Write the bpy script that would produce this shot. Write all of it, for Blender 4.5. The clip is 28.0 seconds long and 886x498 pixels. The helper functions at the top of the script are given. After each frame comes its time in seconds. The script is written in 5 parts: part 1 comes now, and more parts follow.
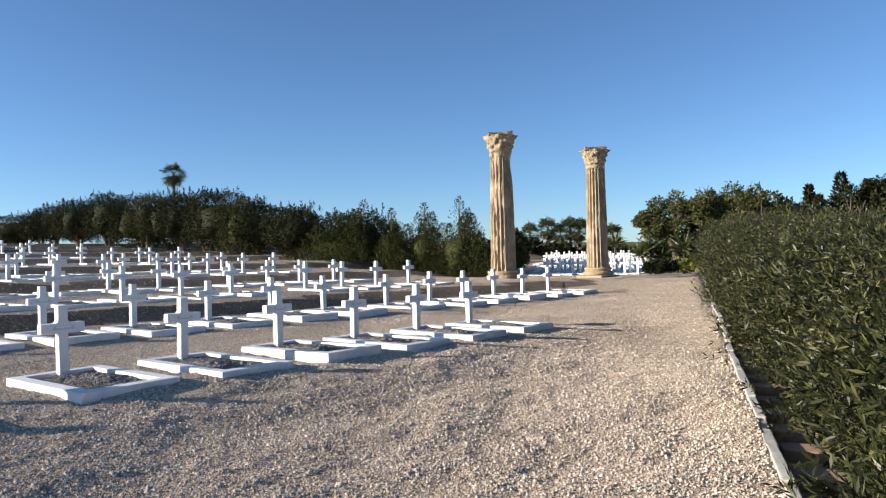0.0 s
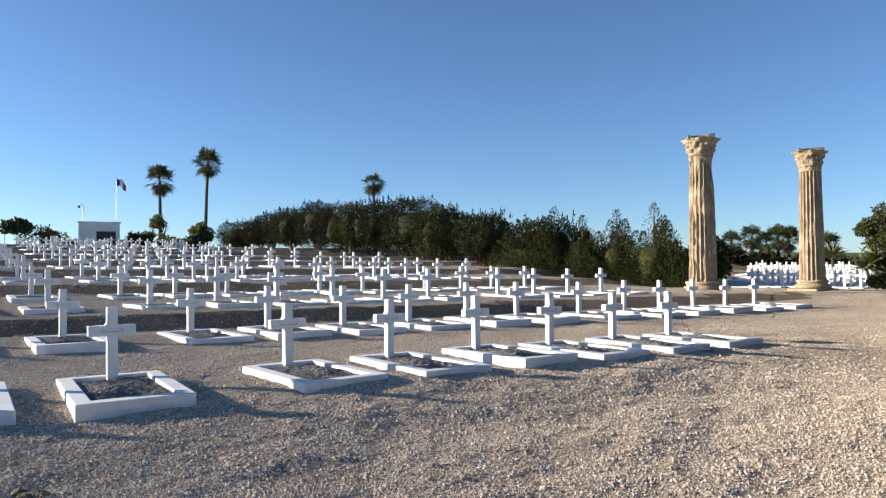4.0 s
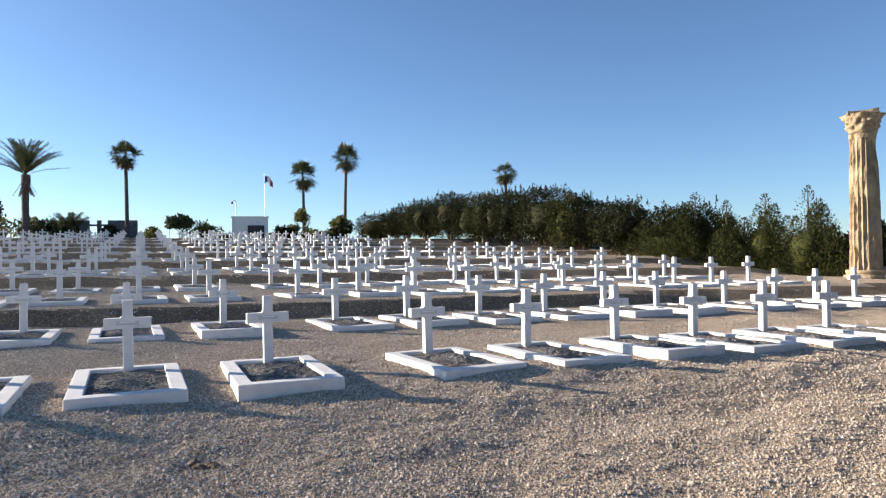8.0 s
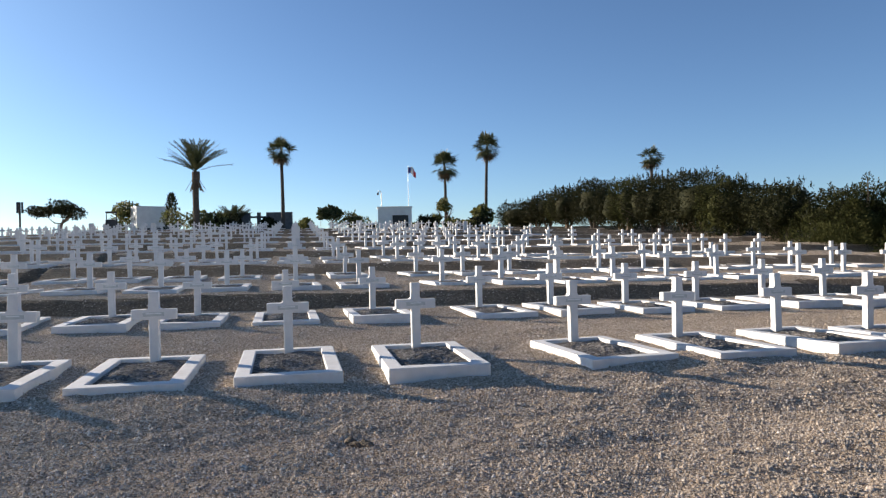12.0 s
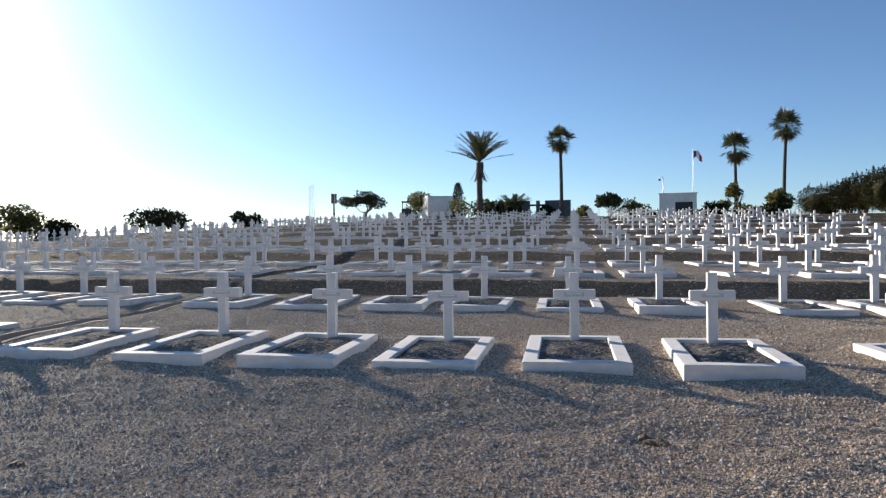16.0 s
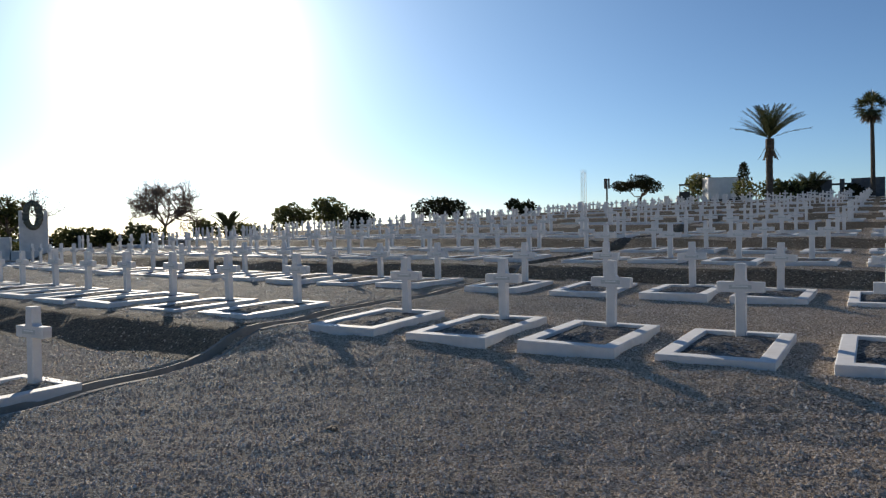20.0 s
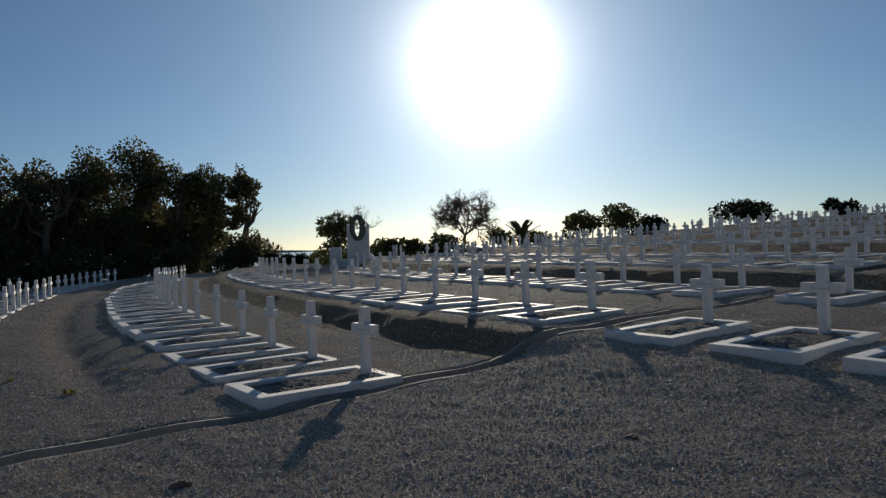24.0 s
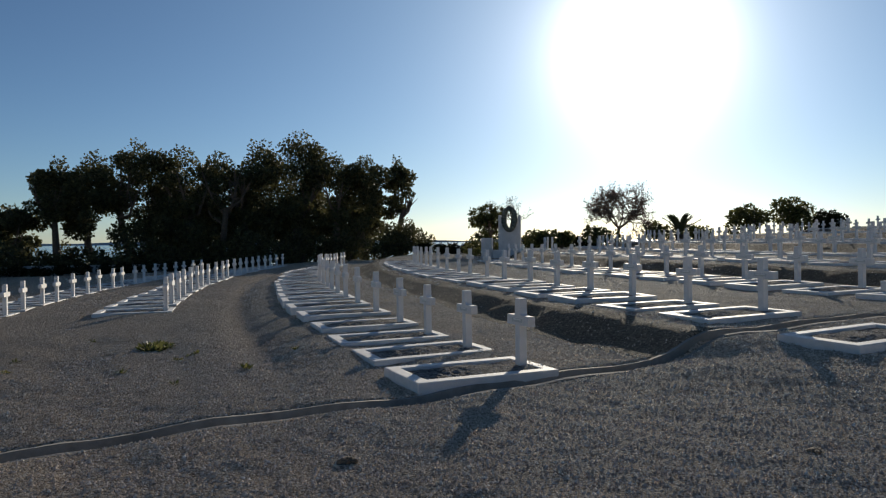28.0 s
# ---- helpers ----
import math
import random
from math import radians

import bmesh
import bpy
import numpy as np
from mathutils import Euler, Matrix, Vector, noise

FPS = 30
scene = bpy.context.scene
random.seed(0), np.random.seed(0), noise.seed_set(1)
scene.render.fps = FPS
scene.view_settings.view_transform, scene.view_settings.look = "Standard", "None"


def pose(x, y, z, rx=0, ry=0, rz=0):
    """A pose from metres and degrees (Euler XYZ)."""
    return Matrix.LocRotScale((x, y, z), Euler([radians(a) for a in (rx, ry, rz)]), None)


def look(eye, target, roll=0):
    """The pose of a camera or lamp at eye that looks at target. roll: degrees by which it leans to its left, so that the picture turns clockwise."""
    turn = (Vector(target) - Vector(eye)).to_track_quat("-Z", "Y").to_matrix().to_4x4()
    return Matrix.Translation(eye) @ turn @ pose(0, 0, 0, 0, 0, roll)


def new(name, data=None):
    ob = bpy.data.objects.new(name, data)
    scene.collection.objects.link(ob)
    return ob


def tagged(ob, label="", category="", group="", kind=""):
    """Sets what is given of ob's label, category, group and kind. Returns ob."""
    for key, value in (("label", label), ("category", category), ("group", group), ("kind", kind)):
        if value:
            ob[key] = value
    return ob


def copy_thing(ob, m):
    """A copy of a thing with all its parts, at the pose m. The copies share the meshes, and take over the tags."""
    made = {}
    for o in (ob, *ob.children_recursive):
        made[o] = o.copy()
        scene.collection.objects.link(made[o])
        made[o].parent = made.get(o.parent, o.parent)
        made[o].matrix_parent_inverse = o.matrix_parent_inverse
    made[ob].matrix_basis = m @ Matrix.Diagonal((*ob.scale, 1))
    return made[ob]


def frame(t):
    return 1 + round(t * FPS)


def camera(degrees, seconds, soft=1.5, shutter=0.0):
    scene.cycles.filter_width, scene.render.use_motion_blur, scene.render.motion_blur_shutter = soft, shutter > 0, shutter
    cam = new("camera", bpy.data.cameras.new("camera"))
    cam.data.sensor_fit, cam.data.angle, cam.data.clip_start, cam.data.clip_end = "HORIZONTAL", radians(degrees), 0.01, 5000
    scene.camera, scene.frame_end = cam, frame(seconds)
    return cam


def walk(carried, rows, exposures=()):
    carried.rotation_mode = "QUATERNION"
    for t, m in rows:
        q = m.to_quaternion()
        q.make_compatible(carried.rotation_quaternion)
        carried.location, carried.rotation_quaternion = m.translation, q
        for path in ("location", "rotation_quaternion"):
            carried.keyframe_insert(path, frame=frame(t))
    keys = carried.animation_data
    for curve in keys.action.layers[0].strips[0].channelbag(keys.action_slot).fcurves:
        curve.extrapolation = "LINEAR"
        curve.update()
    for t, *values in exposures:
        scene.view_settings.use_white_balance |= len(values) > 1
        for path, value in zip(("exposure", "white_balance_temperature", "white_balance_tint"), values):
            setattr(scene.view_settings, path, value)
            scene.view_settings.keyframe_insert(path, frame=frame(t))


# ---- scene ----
cam = camera(63.5, 28.0, 1.25)
PATH = [
    (0, (0.007, 0.178, 1.592), (1.327, 1.68, 1.615), -1.5),
    (0.5, (-0.007, 0.173, 1.592), (1.288, 1.696, 1.62), -1.4),
    (1, (-0.031, 0.173, 1.591), (1.235, 1.721, 1.622), -1.5),
    (1.5, (-0.062, 0.174, 1.589), (1.146, 1.768, 1.628), -1.0),
    (2, (-0.082, 0.181, 1.589), (1.039, 1.836, 1.637), -0.8),
    (2.5, (-0.096, 0.193, 1.591), (0.952, 1.895, 1.642), -0.8),
    (3, (-0.112, 0.2, 1.591), (0.879, 1.936, 1.644), -0.7),
    (3.5, (-0.131, 0.197, 1.591), (0.812, 1.959, 1.644), -0.7),
    (4, (-0.15, 0.191, 1.591), (0.739, 1.982, 1.643), -0.5),
    (4.5, (-0.163, 0.185, 1.588), (0.674, 2.0, 1.64), -0.7),
    (6.5, (-0.178, 0.177, 1.584), (0.52, 2.051, 1.63), -0.9),
    (7, (-0.193, 0.174, 1.586), (0.463, 2.063, 1.63), -1.0),
    (7.5, (-0.207, 0.172, 1.587), (0.394, 2.079, 1.623), -0.9),
    (8, (-0.216, 0.176, 1.587), (0.33, 2.1, 1.615), -0.9),
    (8.5, (-0.222, 0.184, 1.585), (0.273, 2.122, 1.609), -1.0),
    (9, (-0.233, 0.191, 1.585), (0.222, 2.139, 1.609), -0.9),
    (9.5, (-0.241, 0.19, 1.587), (0.175, 2.146, 1.611), -1.3),
    (10, (-0.244, 0.184, 1.587), (0.136, 2.147, 1.606), -1.5),
    (10.5, (-0.248, 0.179, 1.584), (0.097, 2.149, 1.594), -1.4),
    (11, (-0.253, 0.179, 1.58), (0.043, 2.157, 1.582), -1.4),
    (11.5, (-0.256, 0.191, 1.578), (-0.017, 2.177, 1.578), -1.3),
    (13.5, (-0.301, 0.18, 1.578), (-0.439, 2.175, 1.587), -0.6),
    (14, (-0.331, 0.196, 1.574), (-0.558, 2.183, 1.587), -0.5),
    (14.5, (-0.35, 0.22, 1.57), (-0.665, 2.195, 1.577), -0.9),
    (15, (-0.361, 0.266, 1.565), (-0.774, 2.223, 1.564), -0.3),
    (15.5, (-0.375, 0.324, 1.56), (-0.885, 2.258, 1.547), -0.3),
    (16, (-0.403, 0.377, 1.557), (-0.997, 2.287, 1.538), -0.6),
    (16.5, (-0.438, 0.416, 1.556), (-1.112, 2.299, 1.547), -0.3),
    (17, (-0.471, 0.433, 1.557), (-1.26, 2.271, 1.559), -0.3),
    (17.5, (-0.499, 0.44, 1.556), (-1.392, 2.23, 1.56), -0.7),
    (18, (-0.521, 0.449, 1.557), (-1.491, 2.197, 1.552), -0.6),
    (18.5, (-0.532, 0.449, 1.564), (-1.566, 2.161, 1.551), -0.8),
    (19, (-0.536, 0.445, 1.571), (-1.64, 2.113, 1.548), -1.0),
    (19.5, (-0.534, 0.447, 1.572), (-1.712, 2.063, 1.539), -0.9),
    (20, (-0.536, 0.453, 1.571), (-1.788, 2.012, 1.523), -1.0),
    (20.5, (-0.541, 0.46, 1.572), (-1.872, 1.952, 1.516), -1.3),
    (21, (-0.544, 0.449, 1.574), (-1.978, 1.842, 1.528), -1.1),
    (21.5, (-0.541, 0.427, 1.574), (-2.057, 1.731, 1.545), -1.1),
    (22, (-0.536, 0.411, 1.575), (-2.105, 1.651, 1.556), -1.2),
    (22.5, (-0.532, 0.392, 1.572), (-2.159, 1.555, 1.564), -1.7),
    (24.5, (-0.508, 0.339, 1.573), (-2.297, 1.232, 1.561), -1.6),
    (25, (-0.515, 0.348, 1.565), (-2.327, 1.194, 1.552), -1.6),
    (25.5, (-0.526, 0.333, 1.567), (-2.352, 1.147, 1.549), -1.6),
    (26, (-0.548, 0.32, 1.567), (-2.392, 1.095, 1.547), -1.4),
    (26.5, (-0.565, 0.313, 1.563), (-2.432, 1.03, 1.543), -1.1),
    (27, (-0.564, 0.289, 1.568), (-2.453, 0.947, 1.548), -1.0),
    (27.5, (-0.576, 0.276, 1.569), (-2.482, 0.881, 1.546), -0.5),
    (28, (-0.586, 0.268, 1.569), (-2.504, 0.834, 1.545), -0.5),
]
EXPOSURES = [(0.0, 1.08, 6650, 10), (4.0, 1.12, 6800, 10), (8.0, 1.3, 7250, 12), (11.0, 1.05, 7250, 12), (14.0, 0.98, 7250, 12), (16.0, 0.97, 7250, 12), (18.0, 0.58, 7150, 10), (20.0, 0.43, 7150, 10), (21.0, 0.36, 7150, 10), (22.0, -0.2, 7150, 8), (25.0, -0.46, 7150, 8), (27.0, -0.4, 7150, 8), (28.0, -0.12, 7150, 8)]
SKY_LIGHT, SKY_DUST, SUN_LIGHT = 0.085, 0.18, 5.0
walk(cam, [(t, look(eye, target, roll)) for t, eye, target, roll in PATH], EXPOSURES)

# ---- light ----
SUN_YAW, SUN_UP = 58.0, 14.5
world = bpy.data.worlds.new("World")
scene.world = world
world.use_nodes = True
wn = world.node_tree
sky = wn.nodes.new("ShaderNodeTexSky")
sky.sky_type = "NISHITA"
sky.sun_disc = False
sky.sun_elevation = radians(SUN_UP)
sky.sun_rotation = radians(-SUN_YAW)
sky.altitude = 60
sky.air_density = 0.75
sky.dust_density = SKY_DUST
sky.ozone_density = 4.6
wn.nodes["Background"].inputs["Strength"].default_value = SKY_LIGHT
# added glow for low sun's aureole and lens glare: hot core, wide faint wing
way = wn.nodes.new("ShaderNodeTexCoord")
dot = wn.nodes.new("ShaderNodeVectorMath")
dot.operation = "DOT_PRODUCT"
wn.links.new(way.outputs["Generated"], dot.inputs[0])
dot.inputs[1].default_value = (-math.sin(radians(SUN_YAW)) * math.cos(radians(SUN_UP)), math.cos(radians(SUN_YAW)) * math.cos(radians(SUN_UP)), math.sin(radians(SUN_UP)))
total = sky.outputs[0]
for sharp, power, hue in ((280.0, 24.0, (1.0, 0.98, 0.95)), (60.0, 5.0, (0.93, 1.0, 1.12)), (9.0, 2.5, (0.56, 0.92, 1.22))):
    near_sun = wn.nodes.new("ShaderNodeMath")
    near_sun.operation, near_sun.use_clamp = "MAXIMUM", False
    wn.links.new(dot.outputs["Value"], near_sun.inputs[0])
    near_sun.inputs[1].default_value = 0.0
    lobe = wn.nodes.new("ShaderNodeMath")
    lobe.operation = "POWER"
    wn.links.new(near_sun.outputs[0], lobe.inputs[0])
    lobe.inputs[1].default_value = sharp
    tint = wn.nodes.new("ShaderNodeVectorMath")
    tint.operation = "SCALE"
    tint.inputs[0].default_value = tuple(power * c for c in hue)
    wn.links.new(lobe.outputs[0], tint.inputs["Scale"])
    both = wn.nodes.new("ShaderNodeVectorMath")
    both.operation = "ADD"
    wn.links.new(total, both.inputs[0])
    wn.links.new(tint.outputs[0], both.inputs[1])
    total = both.outputs[0]
wn.links.new(total, wn.nodes["Background"].inputs["Color"])
sun_data = bpy.data.lights.new("sun", "SUN")
sun_data.energy = SUN_LIGHT
sun_data.angle = radians(0.55)
sun_data.color = (1.0, 0.92, 0.81)
sun = new("sun", sun_data)
toward_sun = Vector((-math.sin(radians(SUN_YAW)) * math.cos(radians(SUN_UP)), math.cos(radians(SUN_YAW)) * math.cos(radians(SUN_UP)), math.sin(radians(SUN_UP))))
sun.matrix_world = look(toward_sun * 100, (0, 0, 0))


# ---- materials ----
def material(name, rough=0.8, metal=0.0):
    m = bpy.data.materials.new(name)
    m.use_nodes = True
    b = m.node_tree.nodes["Principled BSDF"]
    b.inputs["Roughness"].default_value = rough
    b.inputs["Metallic"].default_value = metal
    return m, m.node_tree.nodes, m.node_tree.links, b


def ramp(nodes, stops):
    r = nodes.new("ShaderNodeValToRGB")
    while len(r.color_ramp.elements) < len(stops):
        r.color_ramp.elements.new(0.5)
    for e, (p, c) in zip(r.color_ramp.elements, stops):
        e.position, e.color = p, (*c, 1)
    return r


def noise_tex(nodes, links, scale, detail=4.0, rough=0.55, coords=None):
    n = nodes.new("ShaderNodeTexNoise")
    n.inputs["Scale"].default_value, n.inputs["Detail"].default_value, n.inputs["Roughness"].default_value = scale, detail, rough
    if coords:
        links.new(coords, n.inputs["Vector"])
    return n


def mixed(nodes, links, factor, a, b, blend="MIX"):
    m = nodes.new("ShaderNodeMix")
    m.data_type, m.blend_type = "RGBA", blend
    for sock, v in ((m.inputs[0], factor), (m.inputs[6], a), (m.inputs[7], b)):
        if isinstance(v, (int, float)):
            sock.default_value = v
        elif isinstance(v, tuple):
            sock.default_value = (*v, 1)
        else:
            links.new(v, sock)
    return m.outputs[2]


def bumped(nodes, links, bsdf, height, strength, distance):
    b = nodes.new("ShaderNodeBump")
    b.inputs["Strength"].default_value, b.inputs["Distance"].default_value = strength, distance
    links.new(height, b.inputs["Height"])
    links.new(b.outputs[0], bsdf.inputs["Normal"])


def surface(name, dark, light, scale, rough=0.8, metal=0.0, bump=0.3, bump_scale=None, depth=0.01, stain=None, stain_scale=0.6):
    """A surface with grain between two colours, broad stains and a fine relief."""
    m, nodes, links, b = material(name, rough, metal)
    co = nodes.new("ShaderNodeTexCoord").outputs["Object"]
    grain = noise_tex(nodes, links, scale, 5, 0.6, co)
    col = ramp(nodes, [(0.3, dark), (0.7, light)])
    links.new(grain.outputs["Fac"], col.inputs[0])
    out = col.outputs[0]
    if stain:
        broad = noise_tex(nodes, links, stain_scale, 3, 0.6, co)
        mask = ramp(nodes, [(0.52, (0, 0, 0)), (0.75, (0.7, 0.7, 0.7))])
        links.new(broad.outputs["Fac"], mask.inputs[0])
        out = mixed(nodes, links, mask.outputs[0], out, stain)
    links.new(out, b.inputs["Base Color"])
    if bump:
        fine = noise_tex(nodes, links, bump_scale or scale * 3, 4, 0.6, co)
        bumped(nodes, links, b, fine.outputs["Fac"], bump, depth)
    return m


def gravel_surface(name, stones, broad_a, broad_b, cell, relief):
    """Loose gravel: cells of their own shade, with a relief of rounded stones."""
    m, nodes, links, b = material(name, 0.9)
    b.inputs["Specular IOR Level"].default_value = 0.06
    b.inputs["Diffuse Roughness"].default_value = 1.0
    co = nodes.new("ShaderNodeTexCoord").outputs["Object"]
    v = nodes.new("ShaderNodeTexVoronoi")
    v.inputs["Scale"].default_value = cell
    v.inputs["Randomness"].default_value = 1.0
    links.new(co, v.inputs["Vector"])
    shade = nodes.new("ShaderNodeSeparateColor")
    links.new(v.outputs["Color"], shade.inputs[0])
    col = ramp(nodes, stones)
    links.new(shade.outputs[0], col.inputs[0])
    broad = noise_tex(nodes, links, 0.55, 4, 0.6, co)
    tone = ramp(nodes, [(0.35, broad_a), (0.65, broad_b)])
    links.new(broad.outputs["Fac"], tone.inputs[0])
    out = mixed(nodes, links, 1.0, col.outputs[0], tone.outputs[0], "MULTIPLY")
    links.new(out, b.inputs["Base Color"])
    small = nodes.new("ShaderNodeTexVoronoi")
    small.inputs["Scale"].default_value = cell * 2.3
    links.new(co, small.inputs["Vector"])
    add = nodes.new("ShaderNodeMath")
    add.operation = "MULTIPLY_ADD"
    links.new(small.outputs["Distance"], add.inputs[0])
    add.inputs[1].default_value = 0.45
    links.new(v.outputs["Distance"], add.inputs[2])
    neg = nodes.new("ShaderNodeMath")
    neg.operation = "MULTIPLY"
    links.new(add.outputs[0], neg.inputs[0])
    neg.inputs[1].default_value = -1.0
    bumped(nodes, links, b, neg.outputs[0], 1.0, relief)
    return m


def stone_surface(name, stops):
    m, nodes, links, b = material(name, 0.7)
    b.inputs["Specular IOR Level"].default_value = 0.04
    b.inputs["Diffuse Roughness"].default_value = 1.0
    g = nodes.new("ShaderNodeNewGeometry")
    col = ramp(nodes, stops)
    links.new(g.outputs["Random Per Island"], col.inputs[0])
    links.new(col.outputs[0], b.inputs["Base Color"])
    return m


def leaf_surface(name, stops, through_light=0.25, rough=0.55, gloss=0.22):
    """Leaves: each its own shade, letting some light through."""
    m, nodes, links, b = material(name, rough)
    b.inputs["Specular IOR Level"].default_value = gloss
    g = nodes.new("ShaderNodeNewGeometry")
    co = nodes.new("ShaderNodeTexCoord").outputs["Object"]
    broad = noise_tex(nodes, links, 0.8, 3, 0.6, co)
    add = nodes.new("ShaderNodeMath")
    add.operation = "MULTIPLY_ADD"
    links.new(broad.outputs["Fac"], add.inputs[0])
    add.inputs[1].default_value = 0.6
    half = nodes.new("ShaderNodeMath")
    half.operation = "MULTIPLY_ADD"
    links.new(g.outputs["Random Per Island"], half.inputs[0])
    half.inputs[1].default_value, half.inputs[2].default_value = 0.7, -0.15
    links.new(half.outputs[0], add.inputs[2])
    col = ramp(nodes, stops)
    links.new(add.outputs[0], col.inputs[0])
    links.new(col.outputs[0], b.inputs["Base Color"])
    t = nodes.new("ShaderNodeBsdfTranslucent")
    links.new(col.outputs[0], t.inputs["Color"])
    mx = nodes.new("ShaderNodeMixShader")
    mx.inputs[0].default_value = through_light
    links.new(b.outputs[0], mx.inputs[1])
    links.new(t.outputs[0], mx.inputs[2])
    links.new(mx.outputs[0], nodes["Material Output"].inputs["Surface"])
    return m


GRAVEL = gravel_surface("gravel", [(0.0, (0.267, 0.205, 0.149)), (0.3, (0.486, 0.385, 0.287)), (0.65, (0.633, 0.515, 0.399)), (0.9, (0.753, 0.635, 0.512)), (1.0, (0.851, 0.759, 0.650))],
                        (0.85, 0.84, 0.83), (1.03, 1.01, 0.99), 60.0, 0.022)
BED_GRAVEL = gravel_surface("bed_gravel", [(0.0, (0.11, 0.098, 0.088)), (0.4, (0.21, 0.19, 0.17)), (0.8, (0.32, 0.29, 0.26)), (1.0, (0.48, 0.44, 0.40))],
                            (0.8, 0.8, 0.8), (1.0, 1.0, 1.0), 34.0, 0.025)
# brown soil of the banks, darkened further for the shade they lie in
SHADED_BANK_SOIL = gravel_surface("shaded_bank_soil", [(0.0, (0.15, 0.115, 0.084)), (0.4, (0.22, 0.173, 0.126)), (0.8, (0.29, 0.233, 0.173)), (1.0, (0.39, 0.323, 0.25))], (0.7, 0.69, 0.67), (1.02, 1.0, 0.97), 40.0, 0.02)
PEBBLE = stone_surface("pebble", [(0.0, (0.337, 0.262, 0.195)), (0.3, (0.555, 0.447, 0.344)), (0.7, (0.702, 0.583, 0.466)), (0.94, (0.792, 0.680, 0.564)), (1.0, (0.871, 0.790, 0.696))])
WHITE = surface("white_paint", (0.61, 0.61, 0.605), (0.70, 0.695, 0.685), 9.0, 0.65, bump=0.25, bump_scale=60, depth=0.004, stain=(0.56, 0.545, 0.51), stain_scale=2.6)
PLATE = surface("plate_metal", (0.72, 0.73, 0.73), (0.79, 0.80, 0.80), 30.0, 0.5)
INK = surface("dark_lettering", (0.44, 0.47, 0.46), (0.54, 0.57, 0.56), 30.0, 0.6)
LIMESTONE = surface("old_limestone", (0.24, 0.178, 0.108), (0.42, 0.325, 0.21), 3.0, 0.9, bump=0.8, bump_scale=14, depth=0.04, stain=(0.15, 0.12, 0.085), stain_scale=1.3)
DARK_STONE = surface("lichened_stone", (0.10, 0.085, 0.065), (0.24, 0.195, 0.14), 4.0, 0.95, bump=0.9, bump_scale=14, depth=0.04, stain=(0.07, 0.06, 0.05), stain_scale=2.0)
CONCRETE = surface("grey_concrete", (0.22, 0.20, 0.175), (0.34, 0.315, 0.275), 6.0, 0.9, bump=0.5, depth=0.01, stain=(0.13, 0.12, 0.10), stain_scale=1.5)
KERBSTONE = surface("path_kerb_stone", (0.34, 0.32, 0.28), (0.49, 0.465, 0.42), 8.0, 0.85, bump=0.5, depth=0.008, stain=(0.38, 0.34, 0.29), stain_scale=2.0)
EARTH = surface("brown_earth", (0.09, 0.07, 0.05), (0.18, 0.14, 0.10), 8.0, 0.95, bump=0.9, depth=0.03)
BARK = surface("bark", (0.07, 0.055, 0.04), (0.17, 0.13, 0.10), 12.0, 0.95, bump=0.8, depth=0.03)
PALM_BARK = surface("palm_bark", (0.042, 0.034, 0.028), (0.10, 0.083, 0.067), 7.0, 0.95, bump=0.9, depth=0.04)
GRASS_GREEN = surface("grass_green", (0.07, 0.10, 0.025), (0.14, 0.17, 0.05), 5.0, 0.9, bump=0.8, depth=0.04)
OLEANDER = leaf_surface("oleander_leaf", [(0.15, (0.009, 0.011, 0.004)), (0.45, (0.026, 0.030, 0.010)), (0.7, (0.062, 0.068, 0.022)), (0.95, (0.20, 0.175, 0.075))], 0.12, 0.42)
PINE = leaf_surface("pine_needle", [(0.1, (0.009, 0.011, 0.0045)), (0.5, (0.019, 0.022, 0.008)), (0.9, (0.042, 0.042, 0.015))], 0.06, 0.75, 0.1)
CYPRESS = leaf_surface("cypress_leaf", [(0.1, (0.026, 0.031, 0.011)), (0.5, (0.046, 0.051, 0.017)), (0.9, (0.078, 0.08, 0.028))], 0.14, 0.75, 0.08)
BROADLEAF = leaf_surface("broad_leaf", [(0.1, (0.04, 0.048, 0.017)), (0.5, (0.088, 0.098, 0.034)), (0.9, (0.17, 0.16, 0.056))], 0.42)
GUM = leaf_surface("gum_leaf", [(0.1, (0.045, 0.05, 0.026)), (0.5, (0.09, 0.09, 0.042)), (0.9, (0.15, 0.135, 0.06))], 0.36)
PALM_LEAF = leaf_surface("palm_leaf", [(0.1, (0.035, 0.046, 0.022)), (0.5, (0.065, 0.08, 0.038)), (0.9, (0.115, 0.12, 0.06))], 0.15, 0.5)
DEAD_FROND = leaf_surface("dead_frond", [(0.1, (0.07, 0.052, 0.034)), (0.9, (0.17, 0.13, 0.085))], 0.2)
DRY_TWIG = leaf_surface("dry_twig", [(0.1, (0.10, 0.065, 0.05)), (0.9, (0.22, 0.15, 0.12))], 0.2)
YUCCA_LEAF = leaf_surface("yucca_leaf", [(0.1, (0.04, 0.05, 0.016)), (0.5, (0.075, 0.085, 0.026)), (0.9, (0.15, 0.14, 0.045))], 0.2, 0.45)
LIME_LEAF = leaf_surface("yellow_green_leaf", [(0.1, (0.09, 0.10, 0.02)), (0.9, (0.24, 0.25, 0.05))], 0.25)
WALL_PAINT = surface("wall_paint", (0.72, 0.72, 0.70), (0.82, 0.82, 0.80), 2.0, 0.75, bump=0.2, depth=0.01, stain=(0.6, 0.58, 0.54))
DARK_METAL = surface("dark_metal", (0.025, 0.027, 0.03), (0.05, 0.052, 0.056), 10.0, 0.5, 0.6)
GREY_PANEL = surface("grey_panel", (0.07, 0.075, 0.085), (0.12, 0.125, 0.135), 3.0, 0.7)
